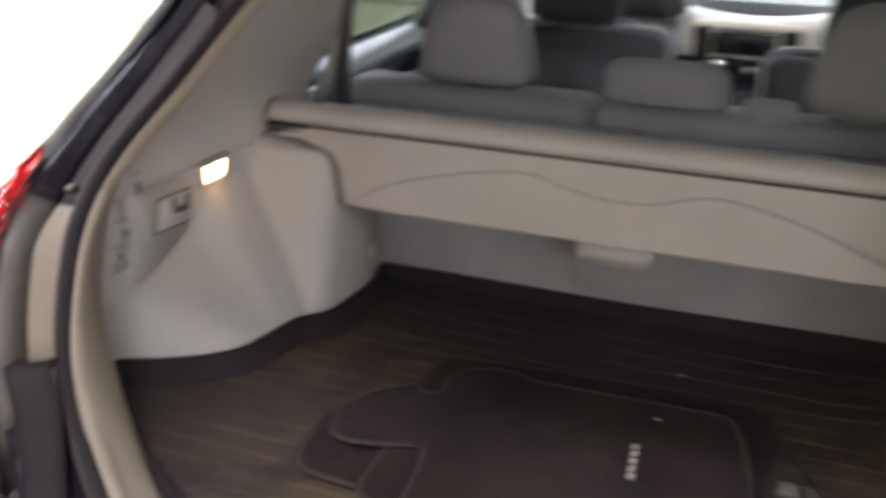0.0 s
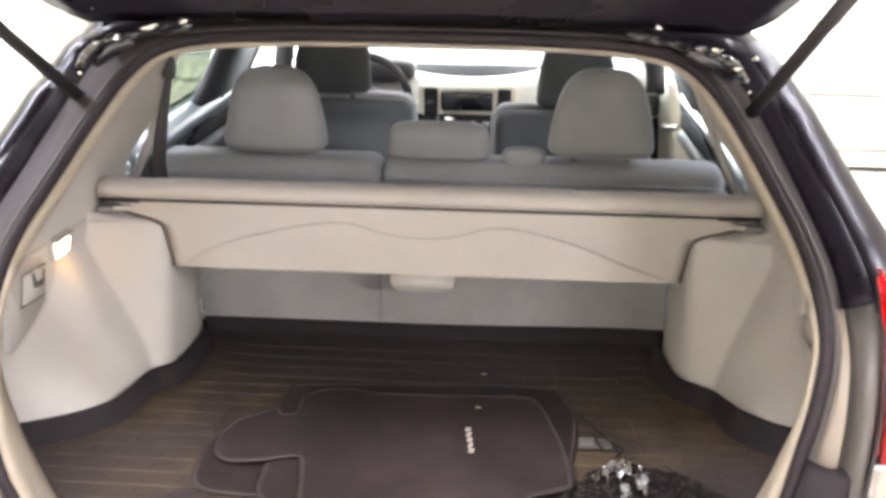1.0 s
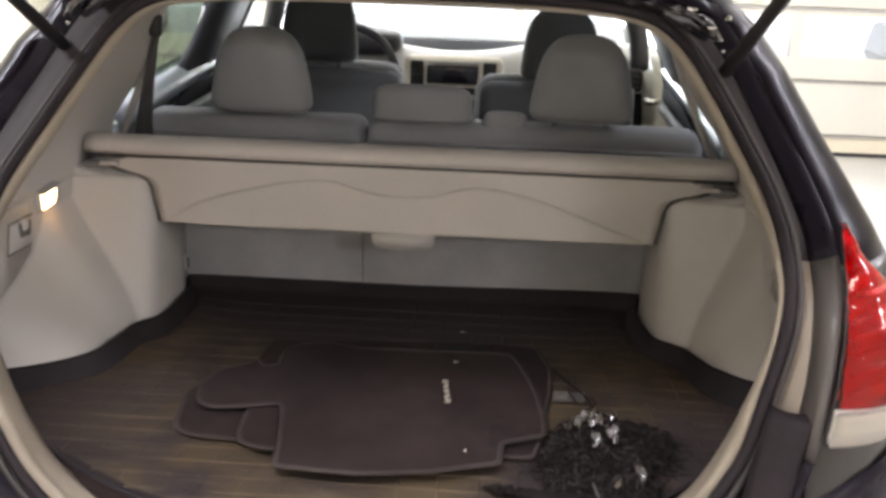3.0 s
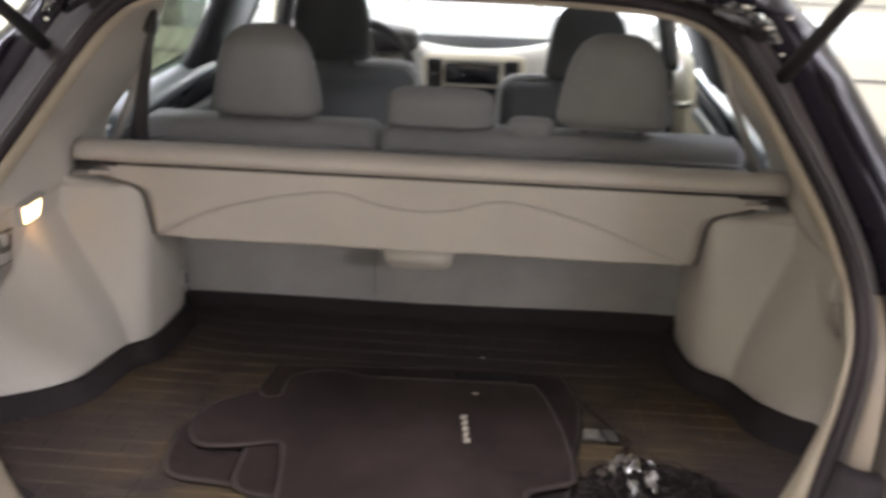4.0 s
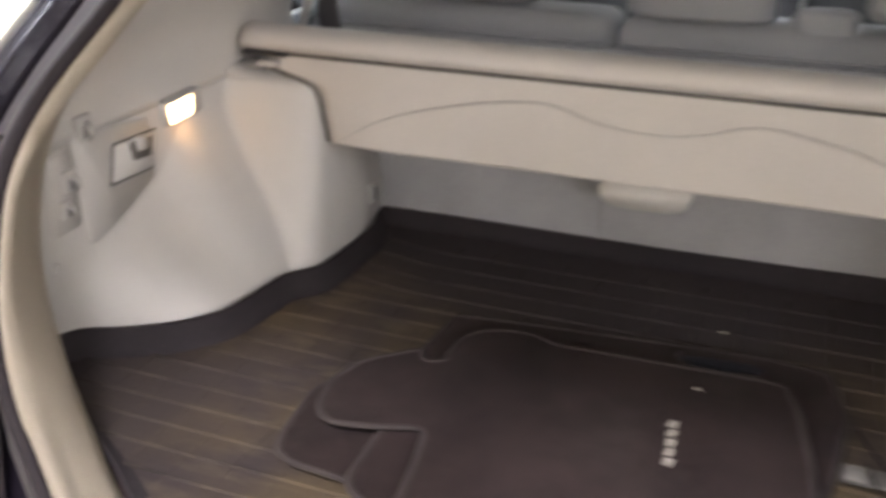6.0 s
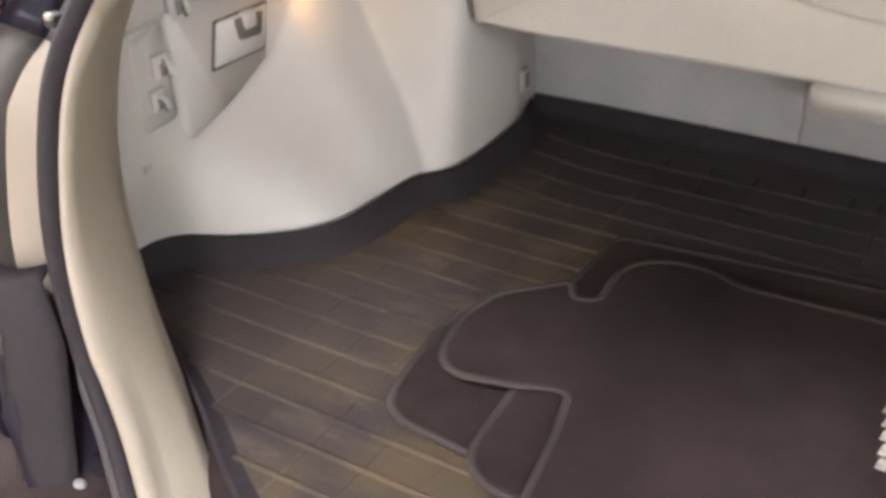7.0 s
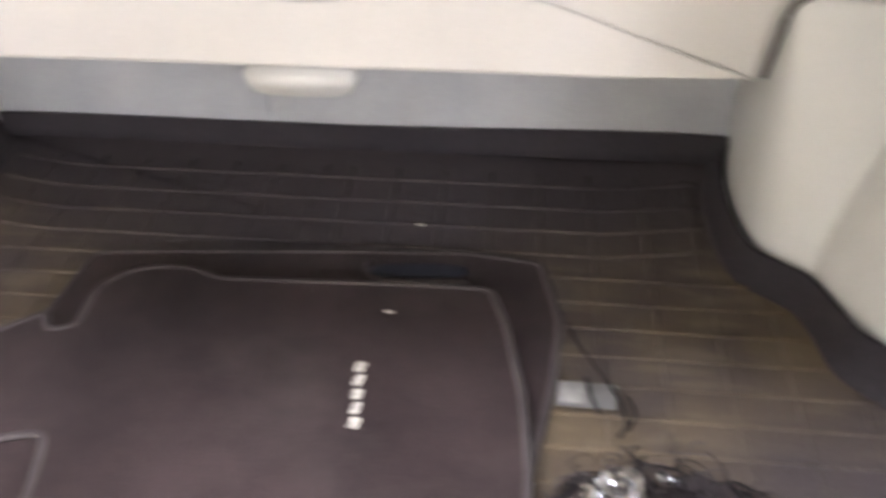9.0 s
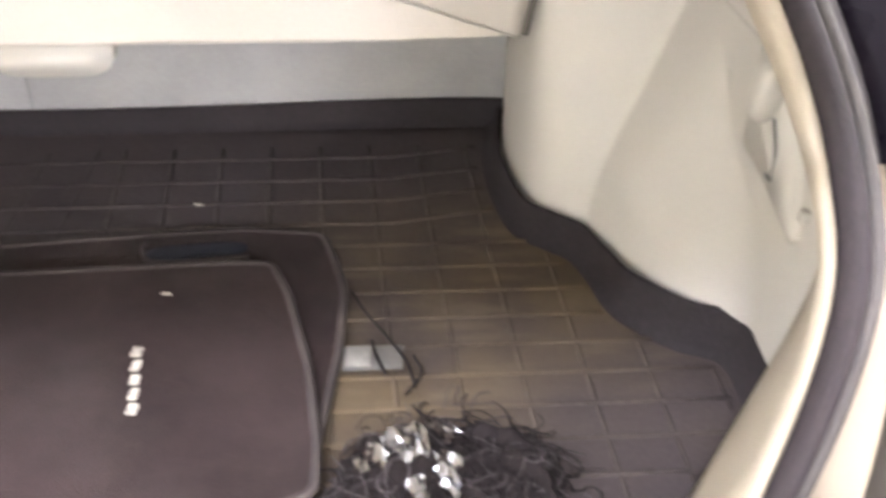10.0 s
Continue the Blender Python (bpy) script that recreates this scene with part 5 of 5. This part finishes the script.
def inset(pts, d):
    out = []
    n = len(pts)
    for i in range(n):
        a, b = Vector(pts[i - 3]), Vector(pts[(i + 3) % n])
        t = (b - a).normalized()
        nrm = Vector((t.y, -t.x))
        out.append((pts[i][0] + nrm.x * d, pts[i][1] + nrm.y * d))
    return out


def rim_h(p):
    return (0.041 + 0.013 * ramp(-p[1], 0.34, 0.46) if p[0] > 0 else 0.040) * min(1, max(0.0, (p[1] + 0.86) / 0.12)) * (1 - 0.3 * ramp(p[1], -0.10, -0.01)) + 0.003 + 0.007 * ramp(p[0], 0.0, 0.5) * ramp(p[1], -0.10, -0.01)


ins1, ins2, ins3 = inset(full, 0.002), inset(full, 0.010), inset(full, 0.022)
rows = [[(x, y, rim_h(f) - 0.004) for (x, y), f in zip(full, full)],
        [(x, y, rim_h(f)) for (x, y), f in zip(ins1, full)],
        [(x, y, rim_h(f) * 0.93) for (x, y), f in zip(inset(full, 0.006), full)],
        [(x, y, rim_h(f) * 0.25) for (x, y), f in zip(ins2, full)],
        [(x, y, 0.0) for (x, y), f in zip(ins3, full)]]
part("rim", sheet(rows, 0.0, closed=True), RIM_RUBBER, mat, "upturned rubber rim")
base = bmesh.new()
base.faces.new([base.verts.new((x, y, 0.0)) for x, y in ins3])
base.normal_update()
base.faces.ensure_lookup_table()
if base.faces[0].normal.z < 0:
    bmesh.ops.reverse_faces(base, faces=base.faces[:])
part("base", base, RUBBER, mat, "dark rubber sheet", smooth=False)
# ribs: a grid of low ridges


def half_width(y, sx):
    pts = [(q[1], q[0]) for q in (mh if sx > 0 else mhl)]
    best = 0.0
    for (ya, xa), (yb, xb) in zip(pts, pts[1:]):
        if (ya - y) * (yb - y) <= 0 and ya != yb:
            x = xa + (xb - xa) * (y - ya) / (yb - ya)
            best = max(best, x) if best == 0 else min(best, x)
    return best


ribs, cross = [], []
for y in [-0.090, -0.146, -0.199, -0.251] + [-0.297 - 0.0470 * k for k in range(15)]:
    wl_, wr_ = half_width(y, -1) - 0.030, half_width(y, 1) - 0.030
    if wl_ > 0.1:
        ribs.append(tube([(x, y + (0.020 * max(0, abs(x) - 0.38) / 0.1 if y > -0.27 else 0), 0.0005) for x in np.linspace(-wl_, wr_, 25)], 0.0036, 6, flat=0.55))
for sx in (-1, 1):
    for k in range(0, 11):
        x0 = 0.025 + 0.0665 * k

        def lean(y):
            return x0 + 0.05 * (-0.2 - y)
        ys = [y for y in np.linspace(-0.060, -0.965, 60) if half_width(y, sx) - 0.032 > lean(y)]
        if len(ys) > 3:
            cross.append(tube([(sx * lean(y), y, 0.0003) for y in np.linspace(ys[0], ys[-1], 14)], 0.0026 if sx > 0 else 0.0016, 6, flat=0.5))
for bm in ribs:
    part("rib", bm, RIB, mat)
for bm in cross:
    part("cross_rib", bm, CROSS_RIB, mat)

# ---- carpet floor mats, stacked on the ribbed mat ----
def floor_mat(pts, z, label, r=0.02, extra=()):
    loop = rounded(pts, r)
    cx, cy = sum(p[0] for p in pts) / len(pts), sum(p[1] for p in pts) / len(pts)
    m = thing("floor_mat", label, "floor mat", "stacked floor mats", at=(cx, cy, z))
    part("carpet_face", outline_slab(loop, z, z + 0.006), CARPET, m, smooth=False)
    part("binding", tube([(x, y, z + 0.0045) for x, y in loop], 0.0056, 6, closed=True, flat=0.6), BINDING, m, "grey bound edge")
    return m


under = floor_mat([(-0.262, -0.312), (-0.15, -0.300), (0.03, -0.284), (0.20, -0.272), (0.295, -0.285), (0.322, -0.395), (0.317, -0.500), (0.300, -0.620), (0.292, -0.700), (0.28, -0.755), (-0.05, -0.760), (-0.234, -0.750), (-0.318, -0.743),
                   (-0.345, -0.728), (-0.358, -0.690), (-0.369, -0.585), (-0.345, -0.525), (-0.285, -0.462), (-0.270, -0.430)], 0.0045, "dark grey carpet floor mat under the others on the cargo mat", 0.016)
part("hook_slot", moved(cushion(0.118, 0.028, 0.004, 0.5, 0.6, 24, 8), 0.148, -0.316, 0.0115, 0, 0, 5), SLOT_SHADE, under, "dark hook slot")
part("slot_binding", tube(spline([(0.210, -0.331, 0.011), (0.13, -0.340, 0.0115), (0.094, -0.333, 0.0115), (0.084, -0.312, 0.0115), (0.086, -0.298, 0.011)], 22), 0.0035, 6), BINDING, under, "grey bound slot edge")
floor_mat([(-0.237, -0.600), (-0.10, -0.58), (-0.06, -0.80), (-0.15, -0.792), (-0.195, -0.787), (-0.220, -0.772), (-0.231, -0.745)], 0.0125, "dark grey carpet floor mat corner showing under the top mat", 0.012)
TOPMAT = [(-0.262, -0.453), (-0.328, -0.515), (-0.344, -0.572), (-0.334, -0.632), (-0.320, -0.657), (-0.297, -0.667), (-0.240, -0.655), (-0.192, -0.637), (-0.176, -0.643), (-0.163, -0.700), (-0.152, -0.778), (-0.143, -0.858), (-0.005, -0.868),
          (0.108, -0.848), (0.222, -0.806), (0.225, -0.737), (0.300, -0.702), (0.300, -0.644), (0.288, -0.540), (0.262, -0.424), (0.240, -0.364), (0.195, -0.362), (0.075, -0.366), (-0.006, -0.369), (-0.083, -0.372), (-0.120, -0.355),
          (-0.163, -0.356), (-0.198, -0.370), (-0.219, -0.398), (-0.220, -0.430), (-0.216, -0.472), (-0.246, -0.485)]
top_mat = floor_mat(TOPMAT, 0.0205, "dark grey carpet floor mat with silver badge, topmost of the stack", 0.012)
# badge as plain bars
for i, (w, h, turn) in enumerate(((0.0105, 0.0155, -8), (0.0088, 0.0170, -10), (0.0100, 0.0150, -6), (0.0085, 0.0170, -9), (0.0105, 0.0155, -8))):
    part("badge_bar", box(0.1148 + 0.0024 * i, -0.5115 - 0.0205 * i, 0.0273, w, h, 0.002, 0.0009, 1, pose(0, 0, 0, 0, 0, turn)), SILVER, top_mat, "silver embroidered bar", smooth=False)
part("fastener_dot", moved(cushion(0.013, 0.0045, 0.003, 0.7, 1, 10, 6), 0.130, -0.417, 0.0275, 0, 0, -6), SILVER, top_mat, "small pale fleck")
part("fastener_dot", moved(cushion(0.006, 0.005, 0.003, 0.7, 1, 10, 6), 0.165, -0.776, 0.0275, 0, 0, 20), SILVER, top_mat, "small pale fleck")
tagged(part("mat_fleck", moved(cushion(0.013, 0.004, 0.0025, 0.7, 1, 10, 6), 0.135, -0.205, 0.004, 0, 0, -6), SILVER, mat), "small pale fleck")

# ---- crumpled net bag and label ----
def bag():
    b = thing("cargo_net_bag", "crumpled black cargo net with glossy black plastic film", "bag", at=(0.41, -0.76, 0.0))
    rnd = random.Random(21)
    lumps = ((0.385, -0.655, 0.055, 0.035, 0.026), (0.438, -0.838, 0.036, 0.042, 0.026), (0.500, -0.668, 0.035, 0.040, 0.016), (0.33, -0.80, 0.06, 0.05, 0.010))

    def inside(x, y):
        """Below one within the ragged outline of the heap."""
        u, v = (x - 0.405 - 0.10 * (y + 0.765)) / 0.118, (y + 0.758) / 0.182
        return u * u + v * v - 0.5 * noise.noise(Vector((x * 11, y * 11, 5))) - 0.25 * noise.noise(Vector((x * 34, y * 34, 1)))

    def hump(x, y):
        """Height of the crumpled heap above the mat."""
        f = max(0.0, 1 - inside(x, y))
        r1 = max(0.0, 1 - abs(noise.noise(Vector((x * 15, y * 15, 0)))) * 2.2)
        r2 = max(0.0, 1 - abs(noise.noise(Vector((x * 40 + 5, y * 36, 2)))) * 2.4)
        z = 0.004 + min(1.0, f) ** 0.6 * (0.006 + 0.009 * r1 ** 2 + 0.006 * r2 ** 2)
        return z + sum(h * math.exp(-((x - cx) / wx) ** 2 - ((y - cy) / wy) ** 2) for cx, cy, wx, wy, h in lumps)

    def fold(x, y):
        """Saw-toothed pleats of the film, each rising towards the seat."""
        return (y + 0.35 * x + 0.012 * noise.noise(Vector((x * 30, y * 30, 8)))) / 0.0155 % 1.0 - 0.5

    def grid_sheet(keep, x0, y0, nx, ny, d, jit, lift, skip=0.0, pleat=0.0):
        bm = bmesh.new()
        grid = {}
        for i in range(nx + 1):
            for j in range(ny + 1):
                x = x0 + d * i + rnd.uniform(-0.38, 0.38) * d + (d / 2 if j % 2 else 0)
                y = y0 - d * j + rnd.uniform(-0.38, 0.38) * d
                if keep(x, y):
                    grid[i, j] = bm.verts.new((x, y, max(0.004, hump(x, y) + lift + pleat * fold(x, y) + rnd.uniform(-jit, jit))))
        for (i, j), v in grid.items():
            o = 1 if j % 2 else 0
            for tri in (((i, j), (i + 1, j), (i + o, j + 1)), ((i + 1, j), (i + o + 1, j + 1), (i + o, j + 1))):
                if all(k in grid for k in tri) and rnd.random() >= skip:
                    bm.faces.new([grid[k] for k in tri])
        bm.normal_update()
        if sum(f.normal.z for f in bm.faces) < 0:
            bmesh.ops.reverse_faces(bm, faces=bm.faces[:])
        return bm

    part("net_cloth", grid_sheet(lambda x, y: inside(x, y) < 0.86, 0.24, -0.56, 76, 94, 0.0044, 0.0022, -0.003), NET, b, "crumpled matt black net", smooth=False)
    # glossy film, crumpled into small flat facets
    FILM = ((0.350, -0.678, 0.018, 0.015), (0.384, -0.666, 0.025, 0.023), (0.416, -0.645, 0.017, 0.021), (0.418, -0.694, 0.016, 0.026), (0.390, -0.708, 0.016, 0.017), (0.448, -0.832, 0.014, 0.040), (0.412, -0.868, 0.007, 0.014))
    for cx, cy, rx, ry in FILM:
        def patch(x, y):
            return ((x - cx) / rx) ** 2 + ((y - cy) / ry) ** 2 < 1 + 0.7 * noise.noise(Vector((x * 60, y * 60, 3)))
        part("bag_film", grid_sheet(patch, cx - rx * 1.4, cy + ry * 1.4, int(rx * 640) + 5, int(ry * 640) + 5, 0.0050, 0.0024, 0.012, 0.14, 0.012), BAG, b, "crumpled glossy black film", smooth=False)
    # rolled folds of the net beside the film
    for pts, r in (([(0.44, -0.628, 0.014), (0.47, -0.634, 0.018), (0.505, -0.662, 0.016), (0.525, -0.70, 0.010)], 0.007), ([(0.46, -0.665, 0.020), (0.50, -0.685, 0.022), (0.515, -0.735, 0.014)], 0.008),
                   ([(0.20, -0.862, 0.010), (0.27, -0.882, 0.014), (0.34, -0.890, 0.014), (0.40, -0.880, 0.012)], 0.011),
                   ([(0.29, -0.925, 0.010), (0.35, -0.930, 0.013), (0.42, -0.925, 0.012), (0.47, -0.900, 0.010)], 0.011)):
        roll = tube(spline(pts, 40), lambda f, r=r: r * (0.45 + 0.55 * math.sin(math.pi * min(1, max(0, f)))), 9)
        for v in roll.verts:
            v.co += Vector((noise.noise(v.co * 95), noise.noise(v.co * 95 + Vector((3, 0, 0))), noise.noise(v.co * 95 + Vector((0, 5, 0))))) * 0.009
        part("net_fold", roll, NET, b, "rolled black net fold")
    # matted cords: short arcs lying over one another, frayed at the edge
    dark, worn = [], []
    while len(dark) + len(worn) < 760:
        cx, cy = rnd.uniform(0.25, 0.56), rnd.uniform(-0.97, -0.56)
        e = inside(cx, cy)
        if e > (1.12 if rnd.random() < 0.25 else 0.88) or (rnd.random() < 0.85 and any(((cx - fx) / rx) ** 2 + ((cy - fy) / ry) ** 2 < 1.2 for fx, fy, rx, ry in FILM)):
            continue
        pts = []
        d = rnd.gauss(-0.9, 0.8) + (math.pi if rnd.random() < 0.5 else 0)
        bend = rnd.uniform(-0.75, 0.75)
        step = rnd.uniform(0.004, 0.009)
        rise = rnd.uniform(0.000, 0.005)
        for q in range(6):
            d += bend + rnd.uniform(-0.2, 0.2)
            cx, cy = cx + step * math.cos(d), cy + step * math.sin(d)
            pts.append((cx, cy, hump(cx, cy) - 0.001 + rise * math.sin(math.pi * q / 5)))
        (worn if rnd.random() < 0.35 else dark).append(tube(spline(pts, 10), rnd.choice((0.0006, 0.0008, 0.0010, 0.0014)), 4))
    part("tangled_net", joined(*dark), NET, b, "tangled black net cords")["kind"] = "stuff"
    part("worn_net", joined(*worn), NET_CORD, b, "tangled worn grey cords")["kind"] = "stuff"
    for pts in ([(0.395, -0.56, 0.012), (0.388, -0.525, 0.014), (0.371, -0.489, 0.014), (0.345, -0.440, 0.014), (0.330, -0.400, 0.012)], [(0.385, -0.575, 0.016), (0.402, -0.54, 0.012), (0.395, -0.51, 0.010)],
                [(0.30, -0.945, 0.012), (0.36, -0.955, 0.014), (0.45, -0.93, 0.014), (0.50, -0.88, 0.012)]):
        part("loose_cord", tube(spline(pts, 26), 0.0019, 6), NET, b)
    part("steel_clip", tube([(0.372, -0.868, 0.034), (0.380, -0.895, 0.026), (0.388, -0.918, 0.016)], 0.0022, 8), CARD, b, "small grey metal clip")
    return b


bag()
card = thing("label_card", "grey printed label card lying beside the bag", "label", at=(0.353, -0.513, 0.0))
part("card", moved(box(0, 0, 0, 0.062, 0.034, 0.0015, 0.0005, 1), 0.353, -0.513, 0.0105, 5, -4, -4), CARD, card)
part("printed_patch", moved(box(0, 0, 0, 0.026, 0.030, 0.0006, 0.0002, 1), 0.338, -0.512, 0.0128, 5, -4, -4), CARD_PALE, card, "paler printed patch")
part("card_strap", tube(spline([(0.352, -0.490, 0.014), (0.356, -0.513, 0.0150), (0.366, -0.540, 0.012)], 10), 0.0020, 6), NET, card, "black strap over the card")

# ---- the garage ----
GZ = -0.75
floor = tagged(link("floor", box(0, -0.5, GZ - 0.05, 14, 18, 0.1, 0), CONCRETE, None, "", False), "pale sealed concrete garage floor", "floor", kind="structure")
ceil = tagged(link("ceiling", box(0, -0.5, 2.35, 14, 18, 0.1, 0), WHITE, None, "", False), "white garage ceiling", "ceiling", kind="structure")
wl = tagged(link("wall_west", box(-3.4, -0.5, 0.8, 0.12, 18, 3.1, 0), WALL, None, "", False), "cream painted garage wall", "wall", kind="structure")
wr = tagged(link("wall_east", box(6.9, -0.5, 0.8, 0.12, 18, 3.1, 0), WALL, None, "", False), "cream painted garage wall", "wall", kind="structure")
wb = tagged(link("wall_south", box(0, -9.4, 0.8, 14, 0.12, 3.1, 0), WALL, None, "", False), "cream painted garage wall behind the car", "wall", kind="structure")
wf = tagged(link("wall_north", joined(box(-5.26, 5.42, 0.8, 3.5, 0.14, 3.1, 0), box(6.52, 5.42, 0.8, 0.98, 0.14, 3.1, 0), box(1.74, 5.42, 2.2, 8.58, 0.14, 0.3, 0)), WALL, None, "", False), "cream painted garage wall round the doors", "wall", kind="structure")
tagged(link("trim", box(-3.31, 2.9, 0.8, 0.05, 0.10, 3.1, 0.006), WHITE, None, "", False), "white upright trim on the wall", "trim", kind="structure")


def garage_door(x0, x1, n):
    d = tagged(new("garage_door"), "white sectional garage door with rows of windows", "garage door", "garage doors", "structure")
    d.location = ((x0 + x1) / 2, 5.35, GZ)
    bpy.context.view_layer.update()
    xc, w = (x0 + x1) / 2, x1 - x0
    for k, (a, b) in enumerate(((GZ, -0.597), (-0.597, -0.200), (-0.200, 0.312), (0.312, 0.824), (0.824, 1.336), (1.336, 2.04))):
        zc, h = (a + b) / 2, b - a
        if k in (2, 3):
            pw = w / n
            fr = [box(xc, 5.35, a + 0.085, w, 0.05, 0.160, 0.006), box(xc, 5.35, b - 0.030, w, 0.05, 0.056, 0.006)]
            for q in range(n + 1):
                fr.append(box(x0 + pw * q + (0.03 if q == 0 else -0.03 if q == n else 0), 5.35, zc + 0.05, 0.075, 0.05, h - 0.21, 0.006))
            sec = part("window_section", joined(*fr), WHITE, d, smooth=False)
            for q in range(n):
                g = part("pane", box(x0 + pw * (q + 0.5), 5.355, zc + 0.05, pw - 0.07, 0.006, h - 0.20, 0), WINDOW, sec, smooth=False)
                g.visible_shadow = False
        else:
            part("panel", box(xc, 5.35 + (0.006 if k == 0 else 0), zc, w, 0.05, h - 0.012, 0.006), WALL if k == 0 else WHITE, d, "cream bottom rail" if k == 0 else "", smooth=False)
        part("panel_gap", box(xc, 5.36, a, w, 0.03, 0.022, 0), PILLAR_GREY, d, smooth=False)
        part("joint_bead", box(xc, 5.322, b - 0.012, w, 0.012, 0.014, 0.004), TRIM_GREY, d, smooth=False)
    part("bottom_seal", box(xc, 5.35, GZ + 0.014, w, 0.06, 0.028, 0.004), BLACK, d, smooth=False)
    return d


def parked_car(x, y):
    """A pale car outside the door, standing crosswise."""
    c = thing("parked_car", "pale silver blue car parked on the yard outside", "car", at=(x, y, GZ))
    hull = [(-2.1, 0.45), (-2.05, 0.72), (-1.3, 0.86), (-1.0, 0.90), (1.0, 0.95), (1.9, 0.92), (2.1, 0.75), (2.1, 0.35), (-2.0, 0.28)]
    bm = bmesh.new()
    rings = []
    for q, sc in ((-0.86, 0.92), (-0.80, 1.0), (0.80, 1.0), (0.86, 0.92)):
        rings.append([bm.verts.new((x + a, y + q, GZ + 0.28 + (b - 0.28) * sc)) for a, b in hull])
    m = len(hull)
    for A, B in zip(rings, rings[1:]):
        for k in range(m):
            bm.faces.new((A[k], A[(k + 1) % m], B[(k + 1) % m], B[k]))
    bm.faces.new(rings[0][::-1])
    bm.faces.new(rings[-1])
    bmesh.ops.recalc_face_normals(bm, faces=bm.faces[:])
    part("body", bm, CAR_PALE, c, "pale silver blue body", smooth=False)
    cab = []
    for z, a, b, q in ((0.90, -1.0, 1.7, 0.78), (1.30, -0.25, 1.25, 0.66), (1.42, 0.0, 1.0, 0.58)):
        cab.append([(x + u, y + v, GZ + z) for u, v in ((a, -q), (b, -q), (b, q), (a, q))])
    bm = sheet(cab, 0.0, closed=True)
    bm.verts.ensure_lookup_table()
    bm.faces.new(bm.verts[-4:])
    bmesh.ops.recalc_face_normals(bm, faces=bm.faces[:])
    part("cabin", bm, CAR_PALE, c, "pale roof and pillars", smooth=False)
    for u0, u1 in ((-0.62, 0.28), (0.36, 1.25)):
        part("side_window", sheet([[(x + u0, y - 0.778, GZ + 0.94), (x + u1, y - 0.778, GZ + 0.94)], [(x + u0 + 0.3, y - 0.672, GZ + 1.28), (x + u1 - 0.12, y - 0.672, GZ + 1.28)]], 0.004, away=(0, -1, 0.2)), DOOR, c, "blue-grey side window")
    for u in (-1.35, 1.35):
        for v in (-0.78, 0.78):
            part("wheel", moved(tube([(0.21 * math.cos(a), 0, 0.21 * math.sin(a)) for a in (k * math.pi / 10 for k in range(20))], 0.09, 8, closed=True), x + u, y + v, GZ + 0.30), BLACK, c, "black tyre")
    part("headlamp", moved(cushion(0.10, 0.24, 0.12), x - 2.03, y - 0.62, GZ + 0.66), LENS_BACK_PALE, c, "clear headlamp")
    return c


parked_car(5.85, 7.5)
garage_door(-3.486, 1.214, 5)
garage_door(1.326, 6.026, 5)
tagged(link("wall_north", box(1.27, 5.40, 0.65, 0.112, 0.16, 2.8, 0.005), WHITE, None, "", False), "white post between the garage doors", "wall", kind="structure")
# added glowing backdrop that whitens the view through windscreen and doors
tagged(link("backdrop", box(1.0, 15.0, 1.6, 40, 0.3, 4.8, 0), BACKDROP, None, "", False), "added white backdrop across the yard, glowing in place of daylight", "building", kind="structure")
tagged(link("ground", box(0, 26, GZ - 0.07, 80, 41, 0.1, 0), YARD, None, "", False), "pale concrete yard outside", "ground", kind="structure")


def ceiling_lamp(x, y, turn, power):
    l = thing("ceiling_lamp", "long fluorescent ceiling lamp, lit", "lamp", "ceiling lamps", at=(x, y, 2.30))
    sx, sy = (1.3, 0.16) if turn else (0.16, 1.3)
    part("housing", box(x, y, 2.275, sx, sy, 0.05, 0.01), WHITE, l)
    for d in (-0.04, 0.04):
        a = (x - sx / 2 + 0.03, y + d, 2.235) if turn else (x + d, y - sy / 2 + 0.03, 2.235)
        b = (x + sx / 2 - 0.03, y + d, 2.235) if turn else (x + d, y + sy / 2 - 0.03, 2.235)
        part("tube", tube([a, b], 0.014, 8), TUBE, l, "lit fluorescent tube")
    ld = bpy.data.lights.new("ceiling_light", "AREA")
    ld.shape, ld.size, ld.size_y, ld.energy, ld.color = "RECTANGLE", sx, sy, power, (0.99, 0.96, 1.03) if y < -2 else (0.95, 0.97, 1.10)
    o = new("ceiling_light", ld)
    o.location = (x, y, 2.20)
    return l


for x, y, turn, power in ((-1.4, -6.4, True, 100), (2.6, -5.8, True, 285), (-0.3, -2.2, True, 105), (4.7, -2.6, False, 260), (-2.4, -0.4, False, 130), (2.6, 0.4, False, 70), (-0.6, 3.4, True, 110), (3.2, 3.4, True, 60)):
    ceiling_lamp(x, y, turn, power)

# daylight through the garage doors' windows
for x, w in ((-0.67, 3.6),):
    ld = bpy.data.lights.new("window_daylight", "AREA")
    ld.shape, ld.size, ld.size_y, ld.energy, ld.color = "RECTANGLE", w, 1.02, 150 * w, (0.93, 1.0, 1.05)
    o = new("window_daylight", ld)
    o.matrix_world = look((x, 5.30, 0.37), (x, 0.0, 0.37))
